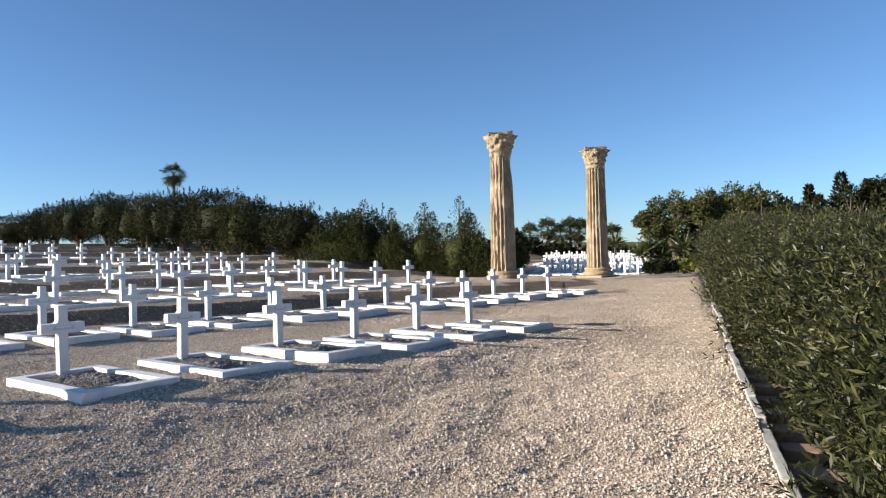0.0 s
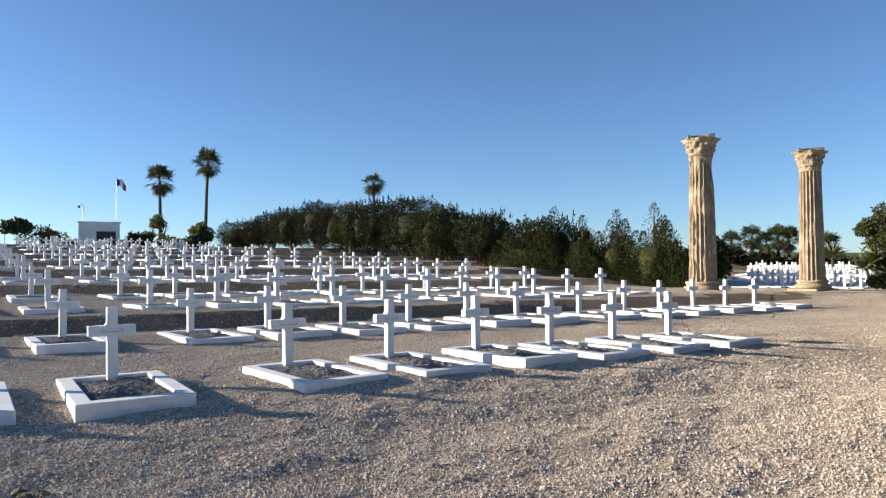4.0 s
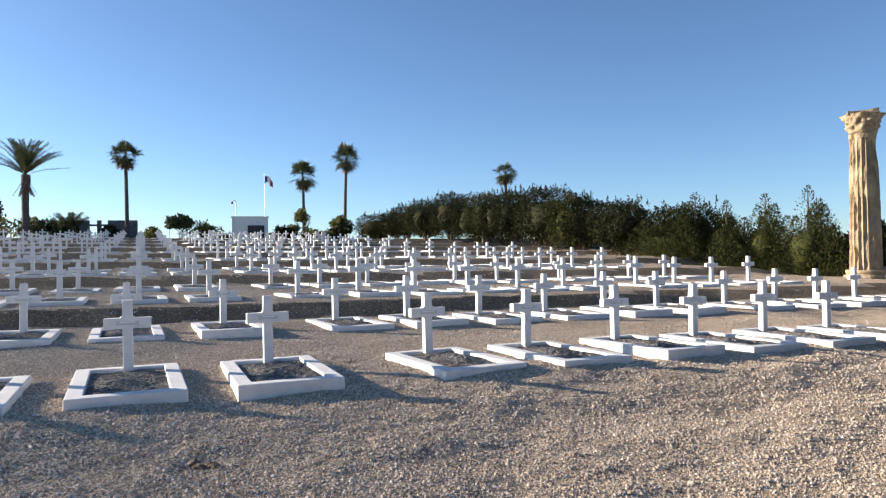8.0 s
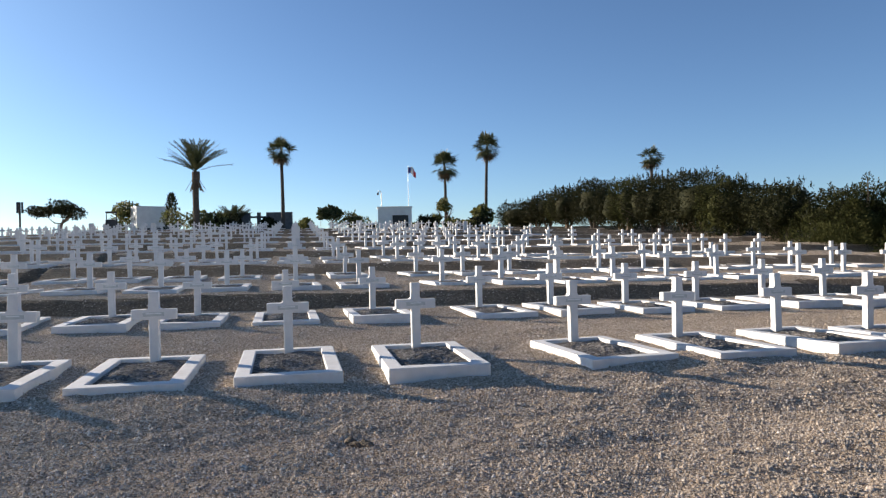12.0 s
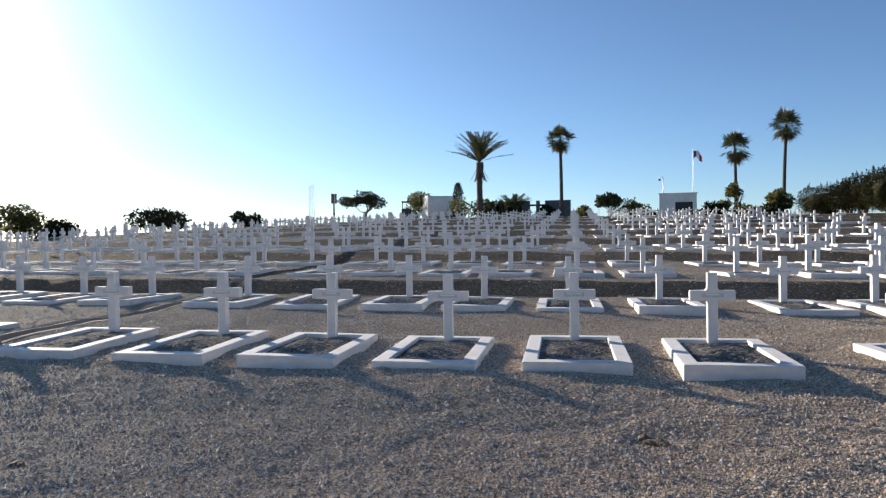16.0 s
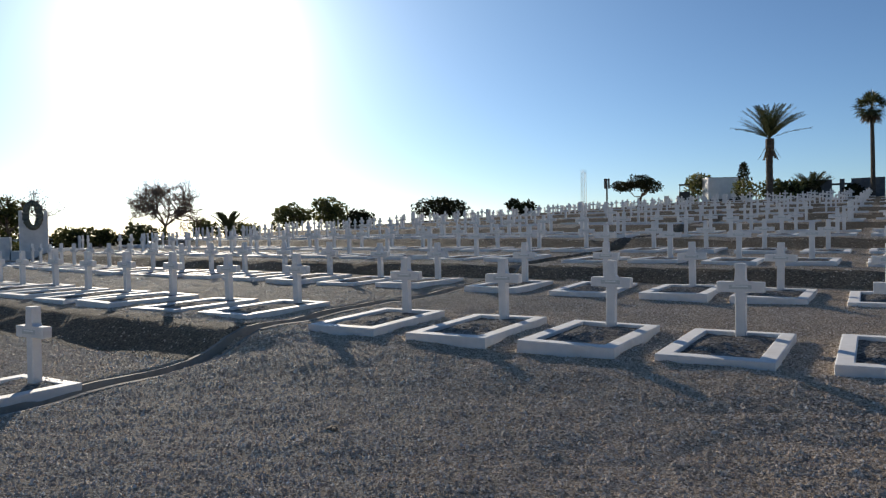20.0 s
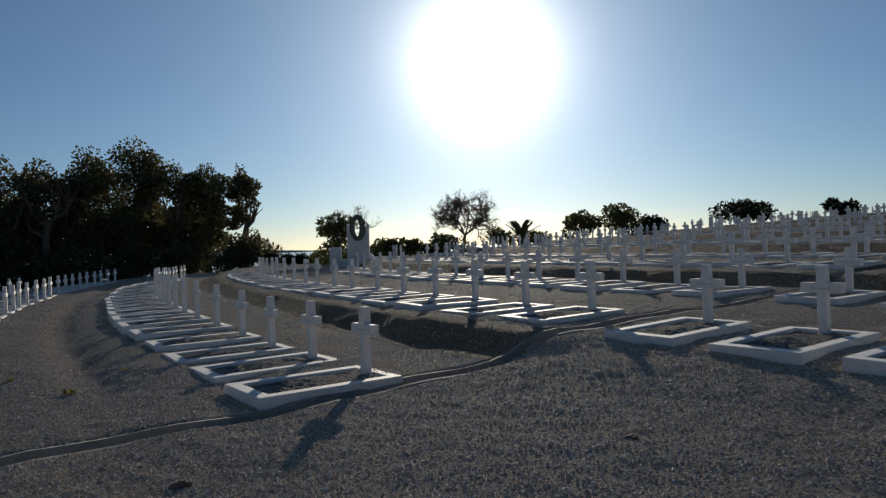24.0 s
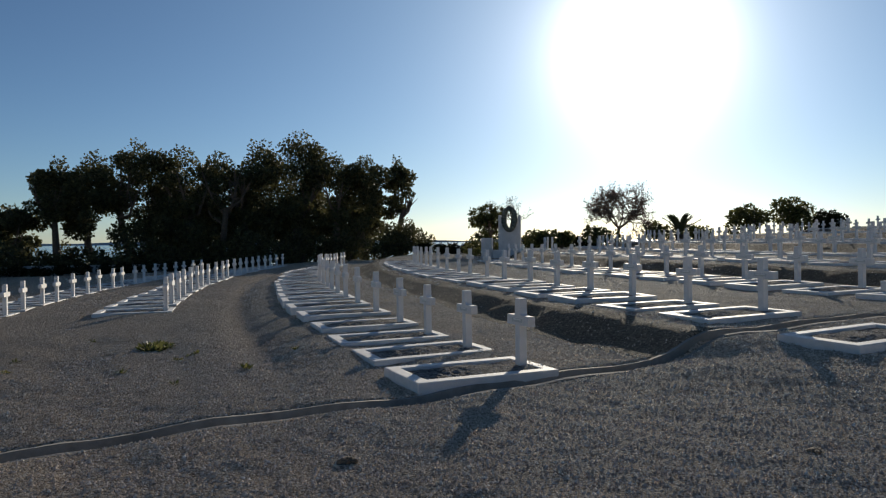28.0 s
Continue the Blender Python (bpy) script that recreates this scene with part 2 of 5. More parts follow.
STEEL = surface("galvanised_steel", (0.38, 0.39, 0.40), (0.52, 0.53, 0.54), 12.0, 0.45, 0.7)
BRONZE = surface("dark_bronze", (0.07, 0.085, 0.07), (0.13, 0.145, 0.12), 8.0, 0.6, 0.4)
# pale wall plaster with its backlit shade put into the grey
SHADED_PLASTER = surface("shaded_plaster", (0.34, 0.34, 0.33), (0.46, 0.46, 0.44), 2.0, 0.9, stain=(0.25, 0.24, 0.22))
GREY_STONE = surface("grey_stone", (0.48, 0.48, 0.48), (0.60, 0.60, 0.59), 3.0, 0.85, bump=0.4, depth=0.02)
BLUE = surface("blue_cloth", (0.015, 0.03, 0.16), (0.02, 0.045, 0.22), 4.0, 0.8)
WHITE_CLOTH = surface("white_cloth", (0.72, 0.72, 0.72), (0.82, 0.82, 0.82), 4.0, 0.8)
RED = surface("red_cloth", (0.42, 0.02, 0.03), (0.55, 0.03, 0.04), 4.0, 0.8)
BRICK = surface("drain_brick", (0.24, 0.15, 0.10), (0.40, 0.27, 0.18), 9.0, 0.9, bump=0.6, depth=0.01, stain=(0.14, 0.11, 0.08), stain_scale=3.0)

wm, wnodes, wlinks, wb = material("sea_water", 0.12)
wb.inputs["Base Color"].default_value = (0.03, 0.07, 0.10, 1)
wave = noise_tex(wnodes, wlinks, 0.25, 6, 0.65, wnodes.new("ShaderNodeTexCoord").outputs["Object"])
bumped(wnodes, wlinks, wb, wave.outputs["Fac"], 0.6, 1.0)
SEA = wm


# ---- mesh helpers ----
def mesh_of(name, bm, *materials, smooth=False):
    me = bpy.data.meshes.new(name)
    bm.to_mesh(me)
    bm.free()
    for m in materials:
        me.materials.append(m)
    if smooth:
        me.shade_smooth()
    return me


def mesh_from(name, verts, faces, *materials, index=None, smooth=False):
    me = bpy.data.meshes.new(name)
    if isinstance(verts, list):
        me.from_pydata(verts, [], faces)
    else:
        count, corners = faces.shape
        me.vertices.add(len(verts))
        me.vertices.foreach_set("co", np.ascontiguousarray(verts, dtype=np.float32).ravel())
        me.loops.add(count * corners)
        me.loops.foreach_set("vertex_index", np.ascontiguousarray(faces, dtype=np.int32).ravel())
        me.polygons.add(count)
        me.polygons.foreach_set("loop_start", np.arange(0, count * corners, corners, dtype=np.int32))
        me.update(calc_edges=True)
    for m in materials:
        me.materials.append(m)
    if index is not None:
        me.polygons.foreach_set("material_index", np.asarray(index, dtype=np.int32))
    if smooth:
        me.shade_smooth()
    me.update()
    return me


def part(name, data, parent, label="", m=None):
    """One mesh object under a thing or a part."""
    ob = new(name, data)
    ob.parent = parent
    if m is not None:
        ob.matrix_basis = m
    return tagged(ob, label)


def thing(name, m, label, category, group="", kind=""):
    ob = new(name)
    ob.empty_display_size = 0.2
    ob.matrix_basis = m
    return tagged(ob, label, category, group, kind)


def box_bm(x0, x1, y0, y1, z0, z1, bevel=0.0, bm=None):
    own = bmesh.new()
    bmesh.ops.create_cube(own, size=1, matrix=Matrix.Translation(((x0 + x1) / 2, (y0 + y1) / 2, (z0 + z1) / 2)) @ Matrix.Diagonal((x1 - x0, y1 - y0, z1 - z0, 1)))
    if bevel:
        bmesh.ops.bevel(own, geom=own.edges[:], offset=bevel, segments=2, profile=0.6, affect="EDGES")
    if bm is None:
        return own
    tmp = bpy.data.meshes.new("tmp")
    own.to_mesh(tmp)
    own.free()
    bm.from_mesh(tmp)
    bpy.data.meshes.remove(tmp)
    return bm


def tube(points, radii, sides=8):
    """Vertices and quads of a tapered tube through points."""
    pts = [Vector(p) for p in points]
    verts, faces = [], []
    side = Vector((1, 0.13, 0))
    for i, p in enumerate(pts):
        ahead = (pts[min(i + 1, len(pts) - 1)] - pts[max(i - 1, 0)]).normalized()
        a = ahead.cross(side)
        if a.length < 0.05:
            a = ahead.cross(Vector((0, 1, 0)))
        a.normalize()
        b = ahead.cross(a)
        for k in range(sides):
            w = 2 * math.pi * k / sides
            verts.append(tuple(p + (a * math.cos(w) + b * math.sin(w)) * radii[i]))
    for i in range(len(pts) - 1):
        for k in range(sides):
            k2 = (k + 1) % sides
            faces.append((i * sides + k, i * sides + k2, (i + 1) * sides + k2, (i + 1) * sides + k))
    faces.append(tuple(range(sides))[::-1])
    faces.append(tuple((len(pts) - 1) * sides + k for k in range(sides)))
    return verts, faces


def joined(pieces):
    verts, faces = [], []
    for v, f in pieces:
        o = len(verts)
        verts += v
        faces += [tuple(i + o for i in q) for q in f]
    return verts, faces


def leaves(rng, places, outward, length, width, droop=0.2, spread=0.8):
    """Vertices and faces of one small folded leaf at each place, its tip roughly outward."""
    n = len(places)
    tip = outward + rng.normal(0, spread, (n, 3))
    tip[:, 2] -= droop
    tip /= np.linalg.norm(tip, axis=1)[:, None] + 1e-9
    side = np.cross(tip, rng.normal(0, 1, (n, 3)))
    side /= np.linalg.norm(side, axis=1)[:, None] + 1e-9
    size = rng.uniform(0.6, 1.35, (n, 1))
    l, w = length * size, width * size
    v = np.stack([places, places + tip * l * 0.45 + side * w, places + tip * l, places + tip * l * 0.45 - side * w], 1).reshape(-1, 3)
    f = np.arange(n * 4).reshape(n, 4)
    return v, f


# ---- the lie of the land ----
# u runs along the grave rows, v up the slope from the front row; left of the drain the rows bend uphill.
ROW_X, ROW_Y, ROW_TURN = 0.09, 9.05, radians(6.95)
EU, EV = np.array([math.cos(ROW_TURN), math.sin(ROW_TURN)]), np.array([-math.sin(ROW_TURN), math.cos(ROW_TURN)])
BEND_U, BEND_R = -8.6, 85.0
BEND_C = np.array([ROW_X, ROW_Y]) + BEND_U * EU + BEND_R * EV


def place_uv(u, v):
    """Where a spot of the rows lies, and which way the row runs there."""
    if u >= BEND_U:
        p = np.array([ROW_X, ROW_Y]) + u * EU + v * EV
        return p[0], p[1], ROW_TURN
    a = (BEND_U - u) / (BEND_R - v)
    p = BEND_C + (BEND_R - v) * (-EV * math.cos(a) - EU * math.sin(a))
    return p[0], p[1], ROW_TURN - a


def uv_of(x, y):
    dx, dy = x - ROW_X, y - ROW_Y
    u, v = dx * EU[0] + dy * EU[1], dx * EV[0] + dy * EV[1]
    cx, cy = x - BEND_C[0], y - BEND_C[1]
    r = np.hypot(cx, cy)
    a = np.arctan2(-(cx * EU[0] + cy * EU[1]), -(cx * EV[0] + cy * EV[1]))
    bent = u < BEND_U
    return np.where(bent, BEND_U - a * r, u), np.where(bent, np.where(a < 2.2, BEND_R - r, BEND_R - 2 * r), v)


ROWS_V = [-12.7, -8.6, -4.45, 0.0, 4.6, 8.5, 12.6]
while ROWS_V[-1] < 66:
    ROWS_V += [ROWS_V[-1] + 3.8, ROWS_V[-1] + 7.9]
BANK_V, BANK_Z = [4.6, 5.4, 5.95, 8.5, 12.6], [0.455, 0.475, 0.755, 0.80, 0.895]
while BANK_V[-1] < 66:
    v0, z0 = BANK_V[-1], BANK_Z[-1]
    BANK_V += [v0 + 0.7, v0 + 1.25, v0 + 3.8, v0 + 7.9]
    BANK_Z += [z0 + 0.02, z0 + 0.31, z0 + 0.355, z0 + 0.445]
RIGHT_V = [-60, -8, -5, -3.6, -3.05, -2.45, -1.95, -1.55, -0.6, 0.0, 2.5] + BANK_V
RIGHT_Z = [-0.3, 0.0, 0.018, 0.06, 0.102, 0.172, 0.23, 0.262, 0.29, 0.31, 0.37] + BANK_Z
LEFT_V = [-80, -16, -12.7, -8.6, -5.5, -4.4, -3.5, -3.0, -2.7, -2.12, -1.9, 0.0, 2.5] + BANK_V
LEFT_Z = [-1.6, -0.42, -0.24, -0.02, 0.03, 0.065, 0.068, 0.07, 0.085, 0.345, 0.36, 0.375, 0.395] + BANK_Z
TOP_V, TOP_Z = BANK_V[-1], BANK_Z[-1]


def smooth(a, b, x):
    t = np.clip((x - a) / (b - a), 0, 1)
    return t * t * (3 - 2 * t)


def drain_u(v):
    return np.where(v < 1, -8.68 - 0.055 * v, -8.68 - 0.055)


def lattice(x, y, salt):
    """Smooth random heights between 0 and 1 with one cell to a unit."""
    i, j = np.floor(x), np.floor(y)
    a, b = x - i, y - j
    a, b = a * a * (3 - 2 * a), b * b * (3 - 2 * b)

    def corner(p, q):
        h = np.sin(p * 127.1 + q * 311.7 + salt * 74.7) * 43758.5453
        return h - np.floor(h)
    low, top = corner(i, j) * (1 - a) + corner(i + 1, j) * a, corner(i, j + 1) * (1 - a) + corner(i + 1, j + 1) * a
    return low * (1 - b) + top * b


def scuffs(x, y, u, v):
    """Scuffed hollows and little heaps in the trodden gravel round the path."""
    z = 0.023 * (lattice(x / 0.15, y / 0.12, 1) - 0.5) + 0.018 * (lattice(u / 0.75, v / 0.34, 2) - 0.5) + 0.018 * (lattice(u / 0.33, v / 0.22, 5) - 0.5)
    return z * smooth(-15.5, -13.5, x) * (1 - smooth(9.0, 11.0, x)) * smooth(-6.5, -5.5, y) * (1 - smooth(9.2, 10.2, y))


def height(x, y, scuffed=True):
    """The ground's height at x, y (numbers or arrays)."""
    x, y = np.asarray(x, float), np.asarray(y, float)
    u, v = uv_of(x, y)
    right, left = np.interp(v, RIGHT_V, RIGHT_Z), np.interp(v, LEFT_V, LEFT_Z)
    du = drain_u(v)
    z = left + (right - left) * smooth(-0.1, 0.9, u - du)
    # the open path past the end of the front row
    along = np.clip(0.016 * (x * 0.867 + y * 0.498), -0.2, 0.6)
    z = z + (along - z) * smooth(10.3, 13.0, u) * (1 - smooth(1.7, 3.2, v))
    z = z + (0.6 - z) * smooth(21.0, 27.0, u) * (1 - smooth(16, 24, v))
    z = z + (0.5 - z) * smooth(31.0, 37.0, u) * (1 - smooth(20, 28, v))
    z = z + 0.03 * smooth(1.0, 2.4, u) * (1 - smooth(9.5, 10.8, u)) * smooth(-3.2, -1.7, v) * (1 - smooth(1.2, 2.4, v))
    z = z - 0.006 * np.clip(u, -16, 20) * smooth(-6, -1, v)
    # the curving row below the drain climbs a little as it bends
    z = z + 0.12 * smooth(-12.5, -17.5, u) * smooth(-42, -34, u) * smooth(-6.2, -5.2, v) * (1 - smooth(-3.2, -2.2, v))
    # the far field of graves climbs gently
    z = z + 0.55 * smooth(38, 58, np.hypot(x, y)) * smooth(30, 36, u) * (1 - smooth(60, 70, u)) * smooth(8.5, 11.5, v) * (1 - smooth(24, 32, v))
    # the drain's trough
    z = z - 0.28 * np.exp(-(((u - du) / 0.165) ** 6)) * smooth(-14, -12, v) * (1 - smooth(26, 30, v)) * (1 - 0.45 * smooth(-3.6, -2.2, v))
    if scuffed:
        z = z + scuffs(x, y, u, v) * (1 - 0.7 * smooth(0.2, -0.4, u - du) * smooth(-4.3, -3.9, v) * (1 - smooth(-2.0, -1.6, v))) * (1 - np.exp(-(((u - du) / 0.35) ** 4)))
    # worn wheel ruts below the curving rows
    z = z - (0.12 * np.exp(-(((v + 7.0) / 0.34) ** 2)) - 0.035 * np.exp(-(((v + 6.25) / 0.4) ** 2))) * smooth(-9.5, -12, u) * (1 - smooth(-40, -50, u))
    # the sunk strip between the path's edge and the hedge
    s, off = (x - 4.68) * 0.867 + (y - 2.17) * 0.498, (x - 4.68) * 0.498 - (y - 2.17) * 0.867
    z = z - 0.22 * smooth(-0.04, 0.16, off) * smooth(-8, -6, s) * (1 - smooth(28, 31, s)) * (1 - smooth(4, 8, off))
    # low raked ridges in the gravel
    z = z + 0.010 * np.sin(4.6 * v + 1.2 * np.sin(0.55 * u)) * (0.5 + 0.5 * np.sin(0.8 * u + 0.6 * v)) * (1 - smooth(-1.8, -0.8, v)) * smooth(-30, -14, v)
    # a kicked-out hollow in the gravel
    z = z - 0.035 * np.exp(-(((x + 0.50) / 0.16) ** 2 + ((y - 5.84) / 0.12) ** 2))
    # crest of the hill, then the land falls away to the sea
    z = z - 0.05 * np.clip(y - 108, 0, 140) - 0.05 * np.clip(-62 - x, 0, 230)
    z = z + 0.018 * np.sin(x * 1.1 + y * 0.6) * np.sin(y * 1.9 - x * 0.5) + 0.010 * np.sin(x * 2.3 + y * 1.1 + 1) * np.sin(y * 4.1 - x * 0.9) + 0.005 * np.sin(x * 5.3) * np.sin(y * 6.1 + x)
    return z


def ground_z(x, y):
    return float(height(x, y, False))


# ---- ground ----
def axis_of(stretches, low, high):
    """Grid lines along one axis: stretches of (from, to, step), then ever wider steps to the horizon."""
    a = [np.arange(p, q, step) for p, q, step in stretches]
    out, s = [stretches[0][0]], 2.0
    while out[-1] > low:
        out.append(out[-1] - s)
        s *= 1.5
    out2, s = [stretches[-1][1]], 2.0
    while out2[-1] < high:
        out2.append(out2[-1] + s)
        s *= 1.5
    return np.unique(np.concatenate(a + [np.array(out), np.array(out2)]).round(3))


gx = axis_of([(-62, -26, 0.55), (-26, -14, 0.2), (-14, 8, 0.074), (8, 14, 0.17), (14, 40, 0.55)], -4600, 4600)
gy = axis_of([(-14, -6, 0.4), (-6, 9.6, 0.074), (9.6, 16, 0.16), (16, 95, 0.5)], -4600, 4600)
XX, YY = np.meshgrid(gx, gy)
ZZ = height(XX, YY)
nx, ny = len(gx), len(gy)
gv = np.stack([XX.ravel(), YY.ravel(), ZZ.ravel()], 1)
ii = (np.arange(ny - 1)[:, None] * nx + np.arange(nx - 1)[None, :]).ravel()
gf = np.stack([ii, ii + 1, ii + nx + 1, ii + nx], 1)
cu, cv = uv_of(gv[gf].mean(1)[:, 0], gv[gf].mean(1)[:, 1])
cx, cy = gv[gf].mean(1)[:, 0], gv[gf].mean(1)[:, 1]
lawn = ((cv > 69) & (cv < 200)) | (np.abs(cx) > 75) | (cy > 100) | (cy < -40)
fq = gv[gf]
fn = np.cross(fq[:, 2] - fq[:, 0], fq[:, 3] - fq[:, 1])
# bank faces that take the soil with shade in its colour
soil = (cu < drain_u(cv) - 0.15) & (cu > -52) & (cv > -2.95) & (cv < -1.8)
steep = soil | (np.hypot(fn[:, 0], fn[:, 1]) / np.abs(fn[:, 2]) > 0.2) & (np.abs(cx) < 60) & (cv > 4) & (cv < 70)
ground = new("ground", mesh_from("ground", gv, gf, GRAVEL, GRASS_GREEN, SHADED_BANK_SOIL, index=np.where(lawn, 1, np.where(steep, 2, 0)), smooth=True))
tagged(ground, "pale grey-brown gravel ground stepping up the hill in low banks", "ground", kind="structure")

sea_bm = bmesh.new()
bmesh.ops.create_grid(sea_bm, x_segments=1, y_segments=1, size=4700, matrix=Matrix.Translation((0, 0, -9.0)))
sea = tagged(new("water", mesh_of("water", sea_bm, SEA)), "calm pale blue sea on the horizon", "sea", kind="structure")

# distant low coast beyond the sea, with haze painted into its colour
cv_, cf_ = [], []
for i in range(41):
    a = radians(60 + i * 1.5)
    hgt = 14 + 16 * noise.noise((i * 0.31, 2.0, 0)) + 8 * noise.noise((i * 0.9, 5.0, 0))
    for z in (-9.5, max(3.0, hgt) - 9):
        cv_.append((-math.sin(a) * 4300, math.cos(a) * 4300, z))
for i in range(40):
    cf_.append((2 * i, 2 * i + 2, 2 * i + 3, 2 * i + 1))
HAZE = surface("hazed_far_hills", (0.30, 0.36, 0.44), (0.36, 0.42, 0.50), 0.01, 1.0, bump=0)
tagged(new("backdrop", mesh_from("backdrop", cv_, cf_, HAZE)), "hazy blue line of far coast beyond the sea", "hills", kind="structure")

# loose stones lying on the gravel nearest the path
rng = np.random.default_rng(4)
octa = np.array([(1.1, 0, 0), (-0.55, 0.95, 0), (-0.55, -0.95, 0), (0, 0, 1.4)], float)
octf = np.array([(0, 1, 3), (1, 2, 3), (2, 0, 3)])


def scatter_stones(count, near, far, power, small, large, right=-78, tall=1.0):
    """Angular stones lying on the ground round the place where the path is widest."""
    ang = rng.uniform(radians(right), radians(110), count)
    rad = near + (far - near) * rng.random(count) ** power
    sx, sy = -0.25 - np.sin(ang) * rad, 0.25 + np.cos(ang) * rad
    u, v = uv_of(sx, sy)
    edge_in = np.clip((rad - near) / (0.3 * near), 0, 1) * np.clip((far - rad) / (0.12 * far), 0, 1) * np.clip((radians(110) - ang) / 0.2, 0, 1)
    keep = (rng.random(count) < edge_in) & (((sx - 4.68) * 0.498 - (sy - 2.17) * 0.867) < -0.03) & (np.abs(u - drain_u(v)) > 0.19 - 0.05 * rng.random(count))
    e = 0.12
    steep_here = np.hypot(height(sx + e, sy, False) - height(sx - e, sy, False), height(sx, sy + e, False) - height(sx, sy - e, False)) / (2 * e) > 0.2
    keep &= ~((u < drain_u(v) - 0.1) & (v > -2.9) & (v < -1.85) & (rng.random(count) < 0.85))
    keep &= ~(steep_here & (v > 4) & (rng.random(count) < 0.5))
    sx, sy = sx[keep], sy[keep]
    n = len(sx)
    size = (small + (large - small) * rng.random(n) ** 2.2)[:, None, None]
    sv = octa[None] * (1 + rng.uniform(-0.4, 0.4, (n, 4, 3))) * size * np.array([1, 1, tall])
    sv[:, 3, :2] += rng.uniform(-0.4, 0.4, (n, 2)) * size[:, :, 0]
    t = rng.uniform(0, 6.28, n)[:, None]
    out = np.stack([sv[..., 0] * np.cos(t) - sv[..., 1] * np.sin(t), sv[..., 0] * np.sin(t) + sv[..., 1] * np.cos(t), sv[..., 2]], -1)
    out += np.stack([sx, sy, height(sx, sy) - 0.004], 1)[:, None]
    return out.reshape(-1, 3), (octf[None] + 4 * np.arange(n)[:, None, None]).reshape(-1, 3)


STONES = [scatter_stones(350000, 2.6, 12.5, 1.0, 0.0065, 0.019, tall=0.78), scatter_stones(120000, 9.0, 25, 1.3, 0.012, 0.025, tall=0.6), scatter_stones(56000, 18.0, 66, 1.3, 0.03, 0.055, -20, 0.4)]
first = np.cumsum([0] + [len(v) for v, _ in STONES])
tagged(new("loose_gravel", mesh_from("loose_gravel", np.concatenate([v for v, _ in STONES]), np.concatenate([f + o for (_, f), o in zip(STONES, first)]), PEBBLE)), "loose pale angular gravel stones on the ground", "gravel", kind="stuff")


# ---- graves ----
def cross_bm():
    """A squat cross with filleted upper inner corners."""
    s, b, z0, z1, top, low = 0.054, 0.246, 0.462, 0.58, 0.78, -0.15
    def corner(cx_, cz, r, a0, a1):
        return [(cx_ + r * math.cos(radians(a0 + (a1 - a0) * k / 4)), cz + r * math.sin(radians(a0 + (a1 - a0) * k / 4))) for k in range(5)]
    r = 0.032
    half = [(s, low), (s, z0), (b, z0), (b, z1)] + corner(s + r, z1 + r, r, 270, 180) + [(s, top)]
    outline = half + [(-x, z) for x, z in reversed(half)]
    bm = bmesh.new()
    vs = [bm.verts.new((x, -0.05, z)) for x, z in outline]
    f = bm.faces.new(vs)
    ex = bmesh.ops.extrude_face_region(bm, geom=[f])
    bmesh.ops.translate(bm, verts=[g for g in ex["geom"] if isinstance(g, bmesh.types.BMVert)], vec=(0, 0.1, 0))
    bmesh.ops.recalc_face_normals(bm, faces=bm.faces[:])
    bmesh.ops.bevel(bm, geom=[e for e in bm.edges if e.calc_length() > 0.03], offset=0.007, segments=1, affect="EDGES")
    return bm


KERB_W, KERB_BACK, KERB_FRONT, BAND, KERB_H = 0.535, 0.18, -1.52, 0.155, 0.115


def kerb_bm(slope):
    """A low rectangular kerb round the grave; the ground under it falls by slope."""
    bm = bmesh.new()
    out = [(-KERB_W, KERB_FRONT), (KERB_W, KERB_FRONT), (KERB_W, KERB_BACK), (-KERB_W, KERB_BACK)]
    inn = [(-KERB_W + BAND, KERB_FRONT + BAND), (KERB_W - BAND, KERB_FRONT + BAND), (KERB_W - BAND, KERB_BACK - BAND * 0.8), (-KERB_W + BAND, KERB_BACK - BAND * 0.8)]
    rings = [[bm.verts.new((x, y, z + slope * y)) for x, y in ring] for ring, z in ((out, -0.12), (out, KERB_H), (inn, KERB_H), (inn, -0.05))]
    for a, b in ((0, 1), (1, 2), (2, 3)):
        for k in range(4):
            j = (k + 1) % 4
            bm.faces.new((rings[a][k], rings[a][j], rings[b][j], rings[b][k]))
    bmesh.ops.recalc_face_normals(bm, faces=bm.faces[:])
    tops = [e for e in bm.edges if all(v in rings[1] + rings[2] for v in e.verts) and not (e.verts[0] in rings[1]) != (e.verts[1] in rings[1])]
    edges = tops + [e for e in bm.edges if e.verts[0] in rings[0] + rings[1] and e.verts[1] in rings[0] + rings[1] and abs(e.verts[0].co.z - e.verts[1].co.z) > 0.2]
    bmesh.ops.bevel(bm, geom=list(set(edges)), offset=0.012, segments=2, profile=0.6, affect="EDGES")
    return bm


